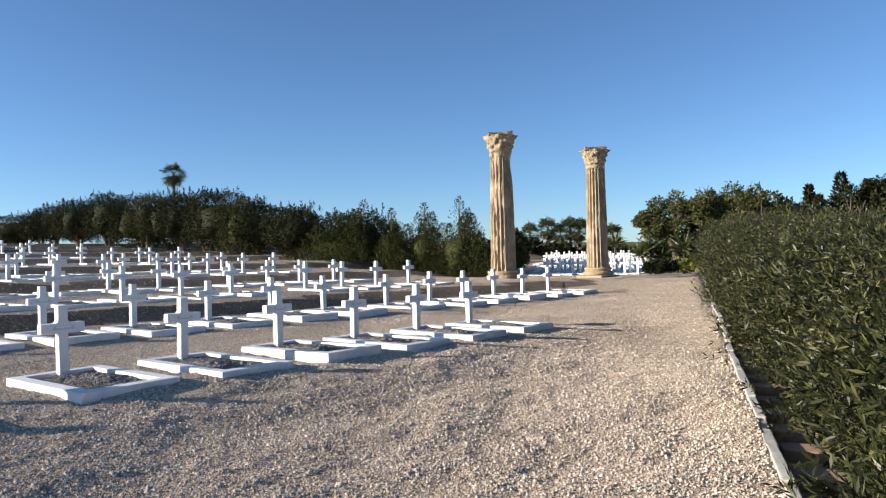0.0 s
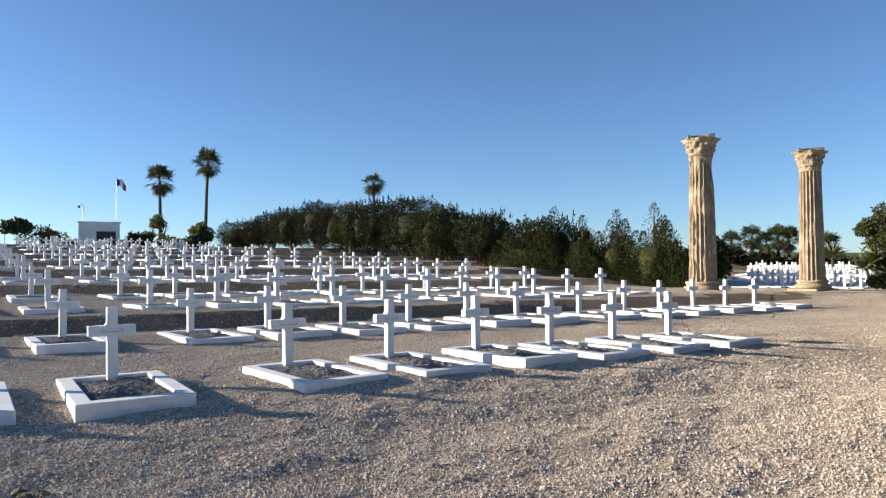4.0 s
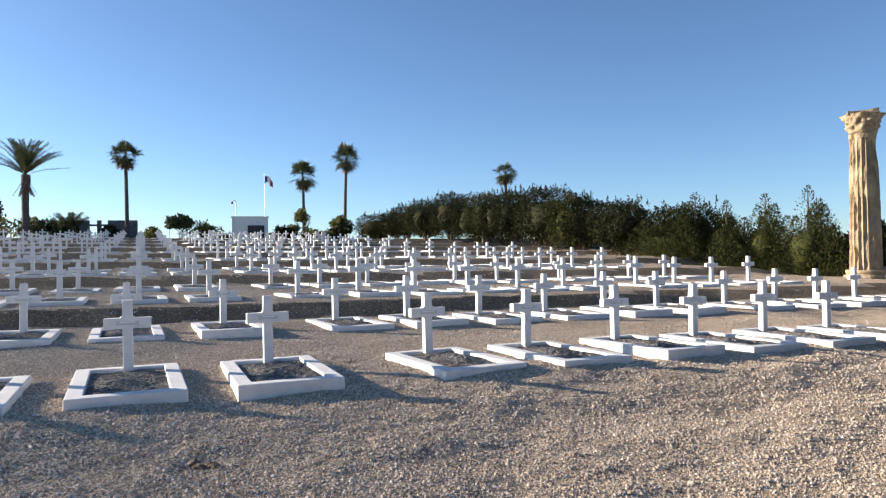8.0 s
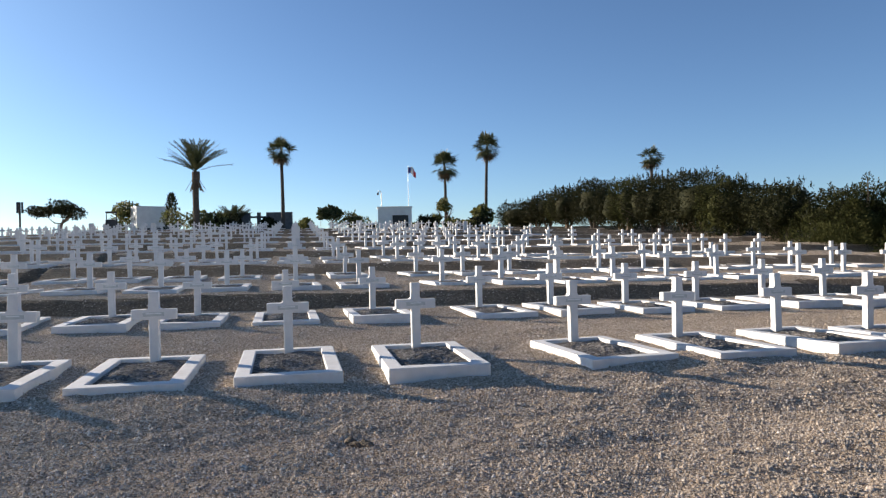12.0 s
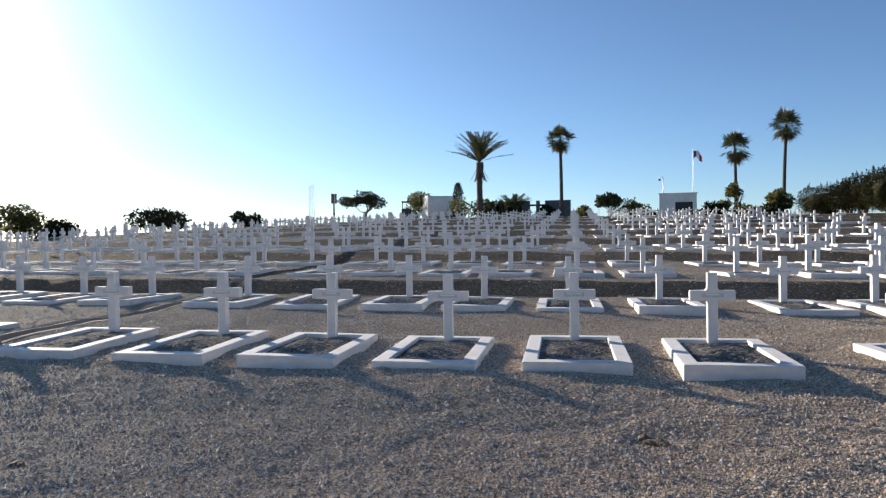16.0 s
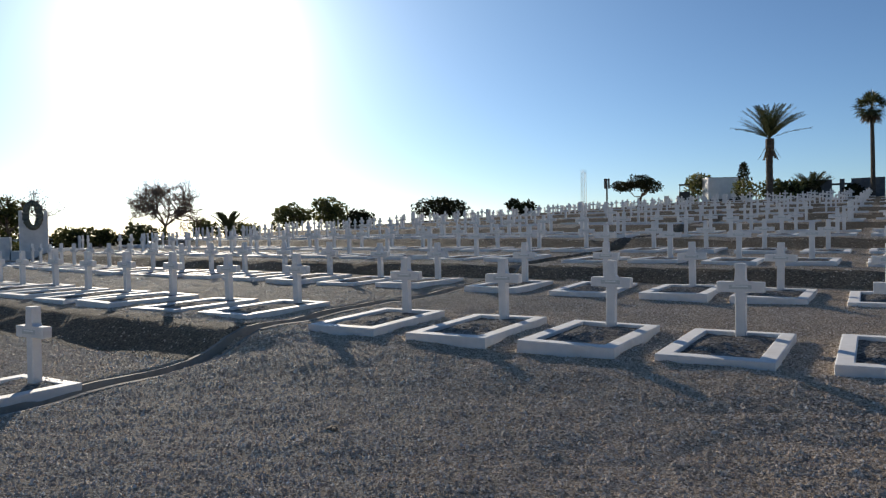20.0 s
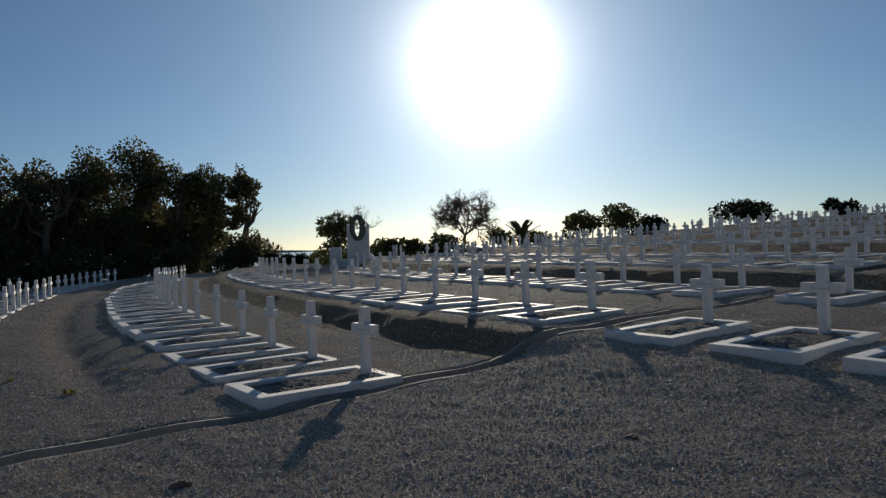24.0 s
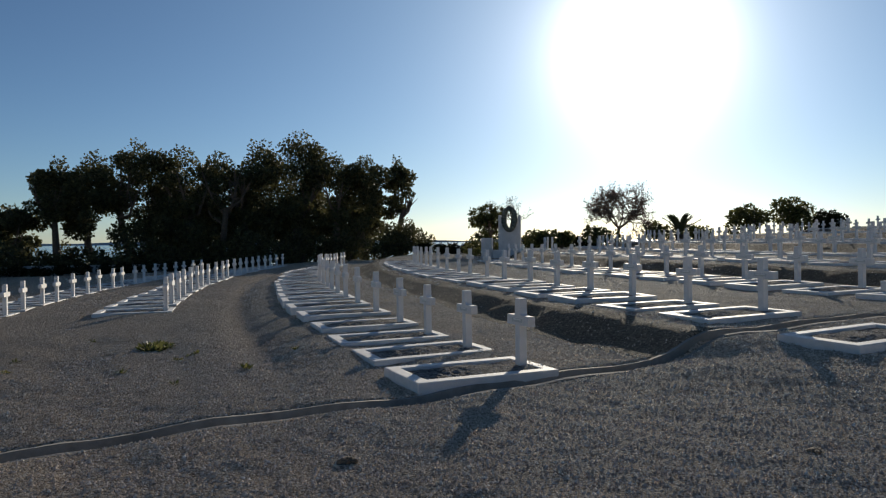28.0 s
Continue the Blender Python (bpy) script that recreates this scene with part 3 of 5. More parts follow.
def bed_mesh(slope, seed):
    """The heaped dark gravel inside a kerb."""
    nx_, ny_ = 13, 22
    vs, fs = [], []
    for j in range(ny_):
        for i in range(nx_):
            a, b = i / (nx_ - 1), j / (ny_ - 1)
            x = (-1 + 2 * a) * (KERB_W - BAND + 0.01)
            y = KERB_FRONT + BAND - 0.01 + b * (KERB_BACK - KERB_FRONT - 1.8 * BAND + 0.02)
            dome = (1 - (2 * a - 1) ** 2) * (1 - (2 * b - 1) ** 4)
            lump = noise.noise((x * 3 + seed * 7, y * 2.4, seed)) * 0.05 + noise.noise((x * 16, y * 16 + seed, 3)) * 0.02 + noise.noise((x * 41, y * 41 + seed, 3)) * 0.013
            vs.append((x, y, 0.075 + slope * y + 0.03 * dome + lump * (0.35 + 0.6 * dome)))
    for j in range(ny_ - 1):
        for i in range(nx_ - 1):
            k = j * nx_ + i
            fs.append((k, k + 1, k + nx_ + 1, k + nx_))
    return mesh_from("gravel_bed", vs, fs, BED_GRAVEL, smooth=False)


def plate_mesh(seed):
    bm = box_bm(-0.12, 0.12, -0.054, -0.049, 0.498, 0.550, 0.002)
    n0 = len(bm.faces)
    r = random.Random(seed)
    w = r.uniform(0.06, 0.09)
    box_bm(-w, w, -0.0565, -0.0535, 0.527, 0.539, 0, bm)
    box_bm(-w * 0.9, w * 0.85, -0.0565, -0.0535, 0.508, 0.514, 0, bm)
    bm.faces.ensure_lookup_table()
    for f in bm.faces[n0:]:
        f.material_index = 1
    return mesh_of("nameplate", bm, PLATE, INK)


CROSS = mesh_of("cross", cross_bm(), WHITE)
PLATES = [plate_mesh(k) for k in range(3)]
KERBS = {s: mesh_of("kerb", kerb_bm(s), WHITE) for s in (0.018, 0.01)}
BEDS = {s: [bed_mesh(s, k) for k in range(3)] for s in (0.018, 0.01)}
LABEL = "white painted concrete cross grave with low kerb round dark gravel"
templates = {}


def grave(m, slope, k, label):
    key = (slope, k, label)
    if key in templates:
        return copy_thing(templates[key], m)
    g = thing("grave", m, label, "grave", "cemetery graves")
    part("kerb", KERBS[slope], g)
    part("gravel_bed", BEDS[slope][k], g, "dark heaped gravel")
    c = part("cross", CROSS, g, "white concrete cross", pose(0, 0, KERB_H - 0.01))
    part("nameplate", PLATES[k], c, "small grey plate with dark lettering bars")
    templates[key] = g
    return g


def row_spots(k):
    """Places along row k, as u."""
    v = ROWS_V[k]
    us = []
    if k >= 3:
        right_end = {3: 9.8, 4: 19.6}.get(k, 17.2 if k < 12 else 15.0)
        u, n = 0.0, 0
        while u > BEND_U + 0.6:
            us.append(u)
            u -= 1.49
        start = 2.08
        while start < right_end:
            us += [start + 1.49 * i for i in range(6) if start + 1.49 * i < right_end]
            start += 5 * 1.49 + (2.45 if start < 3 else 2.1)
    left_end = [-48, -50, -48, -38, -42][k] if k < 5 else -52 + 0.1 * v
    u = {0: -21.4, 1: -20.0, 2: -9.2, 4: -9.92}.get(k, -9.55)
    while u > left_end:
        us.append(u)
        u -= 1.56
    return us


MON_X, MON_Y = -38.7, 15.5
far_v, far_f, far_i = [], [], []
proto_c = bmesh.new()
box_bm(-0.054, 0.054, -0.05, 0.05, 0, 0.78, 0, proto_c)
box_bm(-0.246, -0.054, -0.05, 0.05, 0.462, 0.58, 0, proto_c)
box_bm(0.054, 0.246, -0.05, 0.05, 0.462, 0.58, 0, proto_c)
box_bm(-KERB_W, KERB_W, KERB_FRONT, KERB_FRONT + BAND, -0.1, KERB_H, 0, proto_c)
box_bm(-KERB_W, KERB_W, KERB_BACK - BAND, KERB_BACK, -0.1, KERB_H, 0, proto_c)
box_bm(-KERB_W, -KERB_W + BAND, KERB_FRONT + BAND, KERB_BACK - BAND, -0.1, KERB_H, 0, proto_c)
box_bm(KERB_W - BAND, KERB_W, KERB_FRONT + BAND, KERB_BACK - BAND, -0.1, KERB_H, 0, proto_c)
n_white = len(proto_c.faces)
box_bm(-KERB_W + BAND, KERB_W - BAND, KERB_FRONT + BAND, KERB_BACK - BAND, -0.1, 0.09, 0, proto_c)
proto_c.verts.index_update()
pv = np.array([v.co[:] for v in proto_c.verts])
pf = [tuple(v.index for v in f.verts) for f in proto_c.faces]
pi_ = [0] * n_white + [1] * (len(pf) - n_white)
proto_c.free()

# how far single graves of the nearest rows stand off their even spacing
SHIFT_U = {2: [0.07], 3: [-0.03, -0.075, -0.085, 0, -0.01, -0.13, 0.02, -0.015, 0, -0.11, -0.07, -0.08, -0.13, -0.11, -0.11],
           4: [-0.05, -0.12, -0.20, -0.12, -0.23, -0.38, -0.04, -0.09, -0.04, 0.02, 0.05, 0, -0.36, -0.30, -0.30, -0.30, -0.30, -0.30]}
gr = random.Random(11)
for k, v in enumerate(ROWS_V):
    for n_, u in enumerate(row_spots(k)):
        x, y, a = place_uv(u + (SHIFT_U[k][n_] if k in SHIFT_U and n_ < len(SHIFT_U[k]) else 0) + gr.uniform(-0.04, 0.04), v + gr.uniform(-0.05, 0.05))
        if math.hypot(x - MON_X, y - MON_Y) < 4.5 or x < -50 or math.hypot(x + 26.9, y - 61) < 2:
            continue
        if v > 24 and gr.random() < 0.15:
            continue
        if k >= 3 and u > 1.5:
            a += radians(5.5)
        z = ground_z(x, y) - (0.045 if k == 3 and u > 1.5 else 0.03 if k == 3 and u > BEND_U else 0.088 if k < 3 else 0.055)
        slope = 0.018 if k == 3 and u > -8.6 and u < 10 else 0.01
        m = Matrix.LocRotScale((x, y, z), Euler((gr.gauss(0, 0.008), gr.gauss(0, 0.008), a + gr.gauss(0, 0.015))), None)
        if (k < 10 and u > -33) or (k < 4 and u > -40):
            lab = LABEL if u > BEND_U else "white cross grave in a tight curving row, kerb round dark gravel"
            grave(m, slope, gr.randrange(3), lab)
        else:
            w = pv.copy()
            if gr.random() < 0.035 and v > 20:
                c = w[:8]
                w[:8] = c * (4.2, 1.2, 1.1)
                w[8:24] = w[8:24] * (0.3, 0.5, 1)
            w[24:, 2] += 0.01 * w[24:, 1]
            w[:24, 2] += KERB_H - 0.01
            w = w @ np.array(m.to_3x3()).T + np.array(m.translation)
            o = len(far_v)
            far_v += w.tolist()
            far_f += [tuple(i + o for i in q) for q in pf]
            far_i += pi_
tagged(new("distant_graves", mesh_from("distant_graves", far_v, far_f, WHITE, BED_GRAVEL, index=far_i)), "hundreds of small white cross graves in rows up the hill", "graves", kind="stuff")


# ---- drain between the two fields of graves ----
def ribbon(points, section):
    """Sweep a section (offset to the right, height) along points."""
    vs, fs = [], []
    n = len(section)
    for i, p in enumerate(points):
        a, b = points[max(i - 1, 0)], points[min(i + 1, len(points) - 1)]
        d = Vector((b[0] - a[0], b[1] - a[1], 0)).normalized()
        r = Vector((d.y, -d.x, 0))
        for off, h in section:
            vs.append((p[0] + r.x * off, p[1] + r.y * off, p[2] + h))
    for i in range(len(points) - 1):
        for k in range(n):
            j = (k + 1) % n
            fs.append((i * n + k, i * n + j, (i + 1) * n + j, (i + 1) * n + k))
    fs.append(tuple(range(n)))
    fs.append(tuple((len(points) - 1) * n + k for k in range(n))[::-1])
    return vs, fs


line = []
for i in range(66):
    v = -12.5 + i * 0.3
    x, y, _ = place_uv(float(drain_u(v)), v)
    side = max(ground_z(x + 0.45 * EU[0], y + 0.45 * EU[1]), ground_z(x - 0.45 * EU[0], y - 0.45 * EU[1]) - 0.02)
    low = ground_z(x - 0.4 * EU[0], y - 0.4 * EU[1])
    wob = 0.035 * noise.noise((v * 0.9, 3.1, 0))
    line.append((x + wob, y, low - 0.015))
channel = thing("drain_channel", pose(0, 0, 0), "narrow grey concrete drain channel sunk in the gravel", "drain")
SECTION = [(-0.20, 0.0), (-0.135, 0.006), (-0.115, -0.15), (0.115, -0.15), (0.135, 0.0), (0.18, -0.006), (0.18, -0.35), (-0.20, -0.35)]
for i in range(0, 65, 4):
    seg_v, seg_f = ribbon(line[i : i + 5], SECTION)
    part("channel_segment", mesh_from("channel_segment", seg_v, seg_f, CONCRETE), channel)


# ---- plants ----
def shell(rng, centre, radii, n, inner=0.55):
    """Places in the outer part of a lumpy ball, with their outward ways."""
    d = rng.normal(0, 1, (n, 3))
    d /= np.linalg.norm(d, axis=1)[:, None]
    r = inner + (1 - inner) * rng.random((n, 1)) ** 0.6
    lump = 1 + 0.16 * np.sin(d[:, :1] * 5 + centre[0]) * np.sin(d[:, 1:2] * 6 + centre[1]) + 0.1 * np.sin(d[:, 2:] * 9 + centre[0])
    return np.array(centre) + d * r * lump * np.array(radii), d


def crown_mesh(name, rng, blobs, n, length, width, mat, droop=0.2, spread=0.8, inner=0.55):
    total = sum(r[0] * r[1] + r[1] * r[2] + r[0] * r[2] for _, r in blobs)
    vs, fs, o = [], [], 0
    for c, r in blobs:
        k = max(20, int(n * (r[0] * r[1] + r[1] * r[2] + r[0] * r[2]) / total))
        p, d = shell(rng, c, r, k, inner)
        v, f = leaves(rng, p, d, length, width, droop, spread)
        vs.append(v)
        fs.append(f + o)
        o += len(v)
    return mesh_from(name, np.concatenate(vs), np.concatenate(fs), mat)


def limbs_mesh(rng, tall, radius, reach, count, bark, lean=0.1):
    """A tapered trunk that forks into limbs and branches."""
    pieces = []
    top = Vector((rng.normal(0, lean) * tall, rng.normal(0, lean) * tall, tall * 0.55))
    mid = top * 0.5 + Vector((rng.normal(0, lean) * tall * 0.4, rng.normal(0, lean) * tall * 0.4, 0))
    pieces.append(tube([(0, 0, -0.3), mid, top], [radius * 1.25, radius * 0.9, radius * 0.65], 8))
    for _ in range(count):
        start = (mid * 0.5 + top * 0.5).lerp(top, rng.random())
        a = rng.uniform(0, 6.28)
        end = start + Vector((math.cos(a) * reach * rng.uniform(0.5, 1), math.sin(a) * reach * rng.uniform(0.5, 1), tall * rng.uniform(0.2, 0.42)))
        bend = start.lerp(end, 0.5) + Vector((0, 0, -0.08 * tall))
        pieces.append(tube([start, bend, end], [radius * 0.5, radius * 0.32, radius * 0.08], 6))
        for _ in range(3):
            a2 = rng.uniform(0, 6.28)
            e2 = bend.lerp(end, rng.random()) + Vector((math.cos(a2), math.sin(a2), rng.uniform(0.1, 0.8))) * reach * 0.35
            pieces.append(tube([bend.lerp(end, 0.3), e2], [radius * 0.2, radius * 0.05], 5))
    v, f = joined(pieces)
    return mesh_from("trunk", v, f, bark)


def tree(name, label, category, x, y, tall, wide, leaf, seed, n=3500, size=0.3, low=0.25, group="", lumps=9, bark=None, inner=0.5, z=None, flat=1.0, count=6, clump=(0.3, 0.48), tips=0, droop=0.2, slim=0.28):
    rng = np.random.default_rng(seed)
    t = thing(name, pose(x, y, (ground_z(x, y) if z is None else z) - 0.05, 0, 0, rng.uniform(0, 360)), label, category, group)
    part("trunk", limbs_mesh(rng, tall * 0.9, 0.028 * tall + 0.04, wide * 0.75, count, bark or BARK), t)
    blobs = []
    for i in range(lumps):
        a, q = i * 2.4 + rng.uniform(-0.4, 0.4), rng.uniform(0.3, 0.85) * wide
        h = tall * (low + (0.9 - low) * rng.random())
        taper = 1 - 0.3 * abs((h / tall - low) / (1 - low) - 0.4)
        r = wide * rng.uniform(*clump)
        blobs.append(((math.cos(a) * q * taper, math.sin(a) * q * taper, h - r * 0.3 * flat), (r, r, r * rng.uniform(0.6, 0.85) * flat)))
    blobs.append(((0, 0, tall * 0.82), (wide * 0.4, wide * 0.4, tall * 0.18)))
    for _ in range(tips):
        a, q, th = rng.uniform(0, 6.28), wide * 0.8 * rng.random() ** 0.5, rng.uniform(0.35, 0.85)
        for k in range(3):
            blobs.append(((math.cos(a) * q, math.sin(a) * q, tall * (0.97 - 0.1 * (q / wide) ** 2) + th * (0.33 * k - 0.25)), (0.17 - 0.055 * k, 0.17 - 0.055 * k, th * 0.3)))
    part("crown", crown_mesh("crown", rng, blobs, n, size, size * slim, leaf, inner=inner, droop=droop), t)
    return t


def crown_core(seed, scale, power, radii, lift):
    """A lumpy solid core, added to keep light out of a dense crown."""
    vs, fs, n, m = [], [], 16, 11
    for j in range(m):
        for i in range(n):
            a, b = 2 * math.pi * i / n, math.pi * (j + 0.5) / m - math.pi / 2
            d = Vector((math.cos(a) * math.cos(b), math.sin(a) * math.cos(b), math.sin(b)))
            k = scale * (1 + 0.22 * noise.noise(d * 2.3 + Vector((seed * 1.7, 0, 0)))) / (abs(d.x) ** power + abs(d.y) ** power + abs(d.z) ** power) ** (1 / power)
            vs.append((d.x * k * radii[0], d.y * k * radii[1], d.z * k * radii[2] + lift))
    for j in range(m - 1):
        for i in range(n):
            fs.append((j * n + i, j * n + (i + 1) % n, (j + 1) * n + (i + 1) % n, (j + 1) * n + i))
    return vs, fs


def clipped_conifer(label, x, y, tall, wide, leaf, seed, low=0.25, n=8000, group=""):
    """A trimmed conifer: a dense blocky crown with upright shoots on its level top, over leaning bare limbs."""
    rng = np.random.default_rng(seed)
    t = thing("conifer", pose(x, y, ground_z(x, y) - 0.05, 0, 0, rng.uniform(0, 360)), label, "tree", group)
    pieces = []
    for _ in range(4):
        a, lean = rng.uniform(0, 6.28), rng.uniform(0.25, 0.75) * wide
        foot = Vector((math.cos(a) * 0.15, math.sin(a) * 0.15, -0.2))
        tip = Vector((math.cos(a) * lean, math.sin(a) * lean, tall * rng.uniform(0.5, 0.75)))
        knee = foot.lerp(tip, 0.45) + Vector((rng.normal(0, 0.15), rng.normal(0, 0.15), 0.1))
        pieces.append(tube([foot, knee, tip], [0.13, 0.09, 0.03], 7))
        for _ in range(3):
            b = rng.uniform(0, 6.28)
            pieces.append(tube([knee, knee + Vector((math.cos(b) * wide * 0.6, math.sin(b) * wide * 0.6, tall * rng.uniform(0.05, 0.3)))], [0.05, 0.015], 5))
    v, f = joined(pieces)
    part("trunk", mesh_from("trunk", v, f, BARK), t)
    d = rng.normal(0, 1, (n, 3))
    d /= np.linalg.norm(d, axis=1)[:, None]
    block = d / (np.abs(d) ** 3.2).sum(1)[:, None] ** (1 / 3.2)
    lump = 1 + 0.10 * np.sin(d[:, :1] * 6 + seed) * np.sin(d[:, 1:2] * 7 + seed * 2) + 0.07 * np.sin(d[:, 2:] * 11 + d[:, :1] * 9 + seed)
    p = block * lump * (0.62 + 0.4 * rng.random((n, 1)) ** 0.45) * np.array([wide, wide, tall * (0.97 - low) / 2])
    under = np.clip(-p[:, 2:] / (tall * 0.4), 0, 1) * (0.5 + 0.5 * np.sin(np.arctan2(d[:, 1:2], d[:, :1]) * 3 + seed))
    p[:, :2] *= 1 - 0.4 * under
    p[:, 2] += tall * (0.97 + low) / 2 + 0.12 * tall * under[:, 0]
    lv_, lf_ = leaves(rng, p, d * 0.7, 0.15, 0.032, 0.0, 0.9)
    shoots = int(5 * wide)
    a, q, th = rng.uniform(0, 6.28, shoots), wide * 0.9 * np.sqrt(rng.random(shoots)), rng.uniform(0.2, 0.62, shoots)
    m = 34
    k = rng.random((shoots, m))
    sp = np.stack([(np.cos(a) * q)[:, None] + rng.normal(0, 0.09, (shoots, m)) * (1 - k), (np.sin(a) * q)[:, None] + rng.normal(0, 0.09, (shoots, m)) * (1 - k), tall * 0.95 + k * th[:, None]], -1).reshape(-1, 3)
    sv, sf = leaves(rng, sp, np.tile([0, 0, 1.3], (shoots * m, 1)), 0.13, 0.022, 0.0, 0.4)
    part("crown", mesh_from("crown", np.concatenate([lv_, sv]), np.concatenate([lf_, sf + len(lv_)]), leaf), t)
    v, f = crown_core(seed, 0.6, 3.2, (wide, wide, tall * (0.95 - low) / 2), tall * (0.95 + low) / 2)
    part("shade_core", mesh_from("shade_core", v, f, leaf, smooth=True), t, "solid core added to darken the crown's inside")
    return t


def bare_tree(label, x, y, tall, wide, seed, forks=5, buds=2600):
    """A leafless tree whose limbs fork again and again into fine twigs."""
    rng = np.random.default_rng(seed)
    t = thing("bare_tree", pose(x, y, ground_z(x, y) - 0.1), label, "tree")
    thick, fine, ends = [], [], []
    fork = Vector((0.05 * tall, 0, tall * 0.22))
    thick.append(tube([(0, 0, -0.2), (0.03, 0.02, tall * 0.1), fork], [0.034 * tall, 0.026 * tall, 0.022 * tall], 8))

    def grow(start, way, length, radius, depth):
        bend = start + way * length * 0.5 + Vector(rng.normal(0, 0.07, 3)) * length
        end = start + way * length + Vector((0, 0, 0.06 * length))
        (thick if depth > 1 else fine).append(tube([start, bend, end], [radius, radius * 0.8, radius * 0.55], 6 if depth > 2 else 4 if depth else 3))
        ends.append(end)
        if depth == 0:
            return
        for k in range(4 if depth < 4 else forks):
            w = (way + Vector(rng.normal(0, 0.62, 3))).normalized()
            grow(bend.lerp(end, rng.uniform(0.1, 1.0)) if k else end, w, length * rng.uniform(0.52, 0.78), radius * 0.6, depth - 1)
    for k in range(forks):
        a = k * 6.28 / forks + rng.uniform(-0.3, 0.3)
        out = rng.uniform(0.5, 1.0) * wide / tall * 2.1
        grow(fork, Vector((math.cos(a) * out, math.sin(a) * out, 1)).normalized(), tall * 0.30, 0.016 * tall, 4 if forks > 4 else 3)
    v, f = joined(thick)
    part("trunk", mesh_from("trunk", v, f, BARK), t)
    v, f = joined(fine)
    part("crown", mesh_from("crown", v, f, DRY_TWIG), t, "fine reddish-brown bare twigs")
    pick = rng.integers(0, len(ends), buds)
    p = np.array([tuple(ends[i]) for i in pick]) + rng.normal(0, 0.09, (buds, 3))
    lv_, lf_ = leaves(rng, p, np.tile([0, 0, 0.4], (buds, 1)), 0.11, 0.022, 0.0, 0.9)
    part("foliage", mesh_from("foliage", lv_, lf_, DRY_TWIG), t, "sparse dry reddish buds")
    return t


def spire(name, label, category, x, y, tall, wide, leaf, seed, n=2600, size=0.28, feathery=0.5, group=""):
    """A cone-shaped conifer whose sprays point up and outward."""
    rng = np.random.default_rng(seed)
    t = thing(name, pose(x, y, ground_z(x, y) - 0.05), label, category, group)
    v, f = tube([(0, 0, -0.2), (0, 0, tall * 0.5), (0, 0, tall * 0.96)], [0.14, 0.09, 0.02], 7)
    part("trunk", mesh_from("trunk", v, f, BARK), t)
    ps, ds = [], []
    leaders = [(0.0, 0.0, 1.0, 1.0, 0.5)]
    if feathery > 0.3:
        leaders = [(0.0, 0.0, 1.0, 0.55, 0.1)] + [(rng.normal(0, wide * 0.45), rng.normal(0, wide * 0.45), rng.uniform(0.62, 0.97), rng.uniform(0.42, 0.6), 0.0) for _ in range(11)]
        leaders = [(ox, oy, hk * (1 - 0.28 * min(1, math.hypot(ox, oy) / wide)), wk, 0.5 / len(leaders)) for ox, oy, hk, wk, _ in leaders]
    for ox, oy, hk, wk, share in leaders:
        k = int(n * share * 2)
        h = rng.random(k) ** 1.4
        a = rng.uniform(0, 6.28, k)
        prof = wide * wk * np.minimum(1.0, 3.2 * h + 0.7) * (1 - h) ** (0.55 + 0.25 * feathery) * (1 + 0.3 * np.sin(a * 5 + h * 23 + ox * 9) + 0.25 * np.sin(a * 3 - h * 31)) + 0.03
        r = prof * (0.35 + 0.75 * rng.random(k) ** 0.6)
        ps.append(np.stack([ox * (1 - 0.3 * h) + np.cos(a) * r, oy * (1 - 0.3 * h) + np.sin(a) * r, 0.05 + h * tall * hk], 1))
        ds.append(np.stack([np.cos(a) * 0.8, np.sin(a) * 0.8, np.full(k, 0.9)], 1))
    p, d = np.concatenate(ps), np.concatenate(ds)
    lv, lf = leaves(rng, p, d, size, size * (0.14 if feathery > 0.3 else 0.2), 0.0, 0.4)
    part("crown", mesh_from("crown", lv, lf, leaf), t)
    if feathery > 0.3:
        v, f = crown_core(seed, 0.42, 2.2, (wide * 0.95, wide * 0.95, tall * 0.5), tall * 0.3)
        part("shade_core", mesh_from("shade_core", v, f, leaf, smooth=True), t, "solid core added to darken the crown's inside")
    return t


def bush(name, label, x, y, tall, wide, leaf, seed, n=1600, size=0.2, group="", z=None):
    rng = np.random.default_rng(seed)
    t = thing(name, pose(x, y, (ground_z(x, y) if z is None else z) - 0.05), label, "bush", group)
    for _ in range(4):
        v, f = tube([(rng.normal(0, 0.05), rng.normal(0, 0.05), -0.1), (rng.normal(0, wide * 0.25), rng.normal(0, wide * 0.25), tall * 0.5), (rng.normal(0, wide * 0.45), rng.normal(0, wide * 0.45), tall * 0.8)], [0.05, 0.03, 0.01], 5)
        part("branch", mesh_from("branch", v, f, BARK), t)
    blobs = [((rng.normal(0, wide * 0.38), rng.normal(0, wide * 0.38), tall * rng.uniform(0.35, 0.7)), (wide * 0.45, wide * 0.45, tall * 0.33)) for _ in range(7)]
    part("foliage", crown_mesh("foliage", rng, blobs, n, size, size * 0.28, leaf), t)
    return t


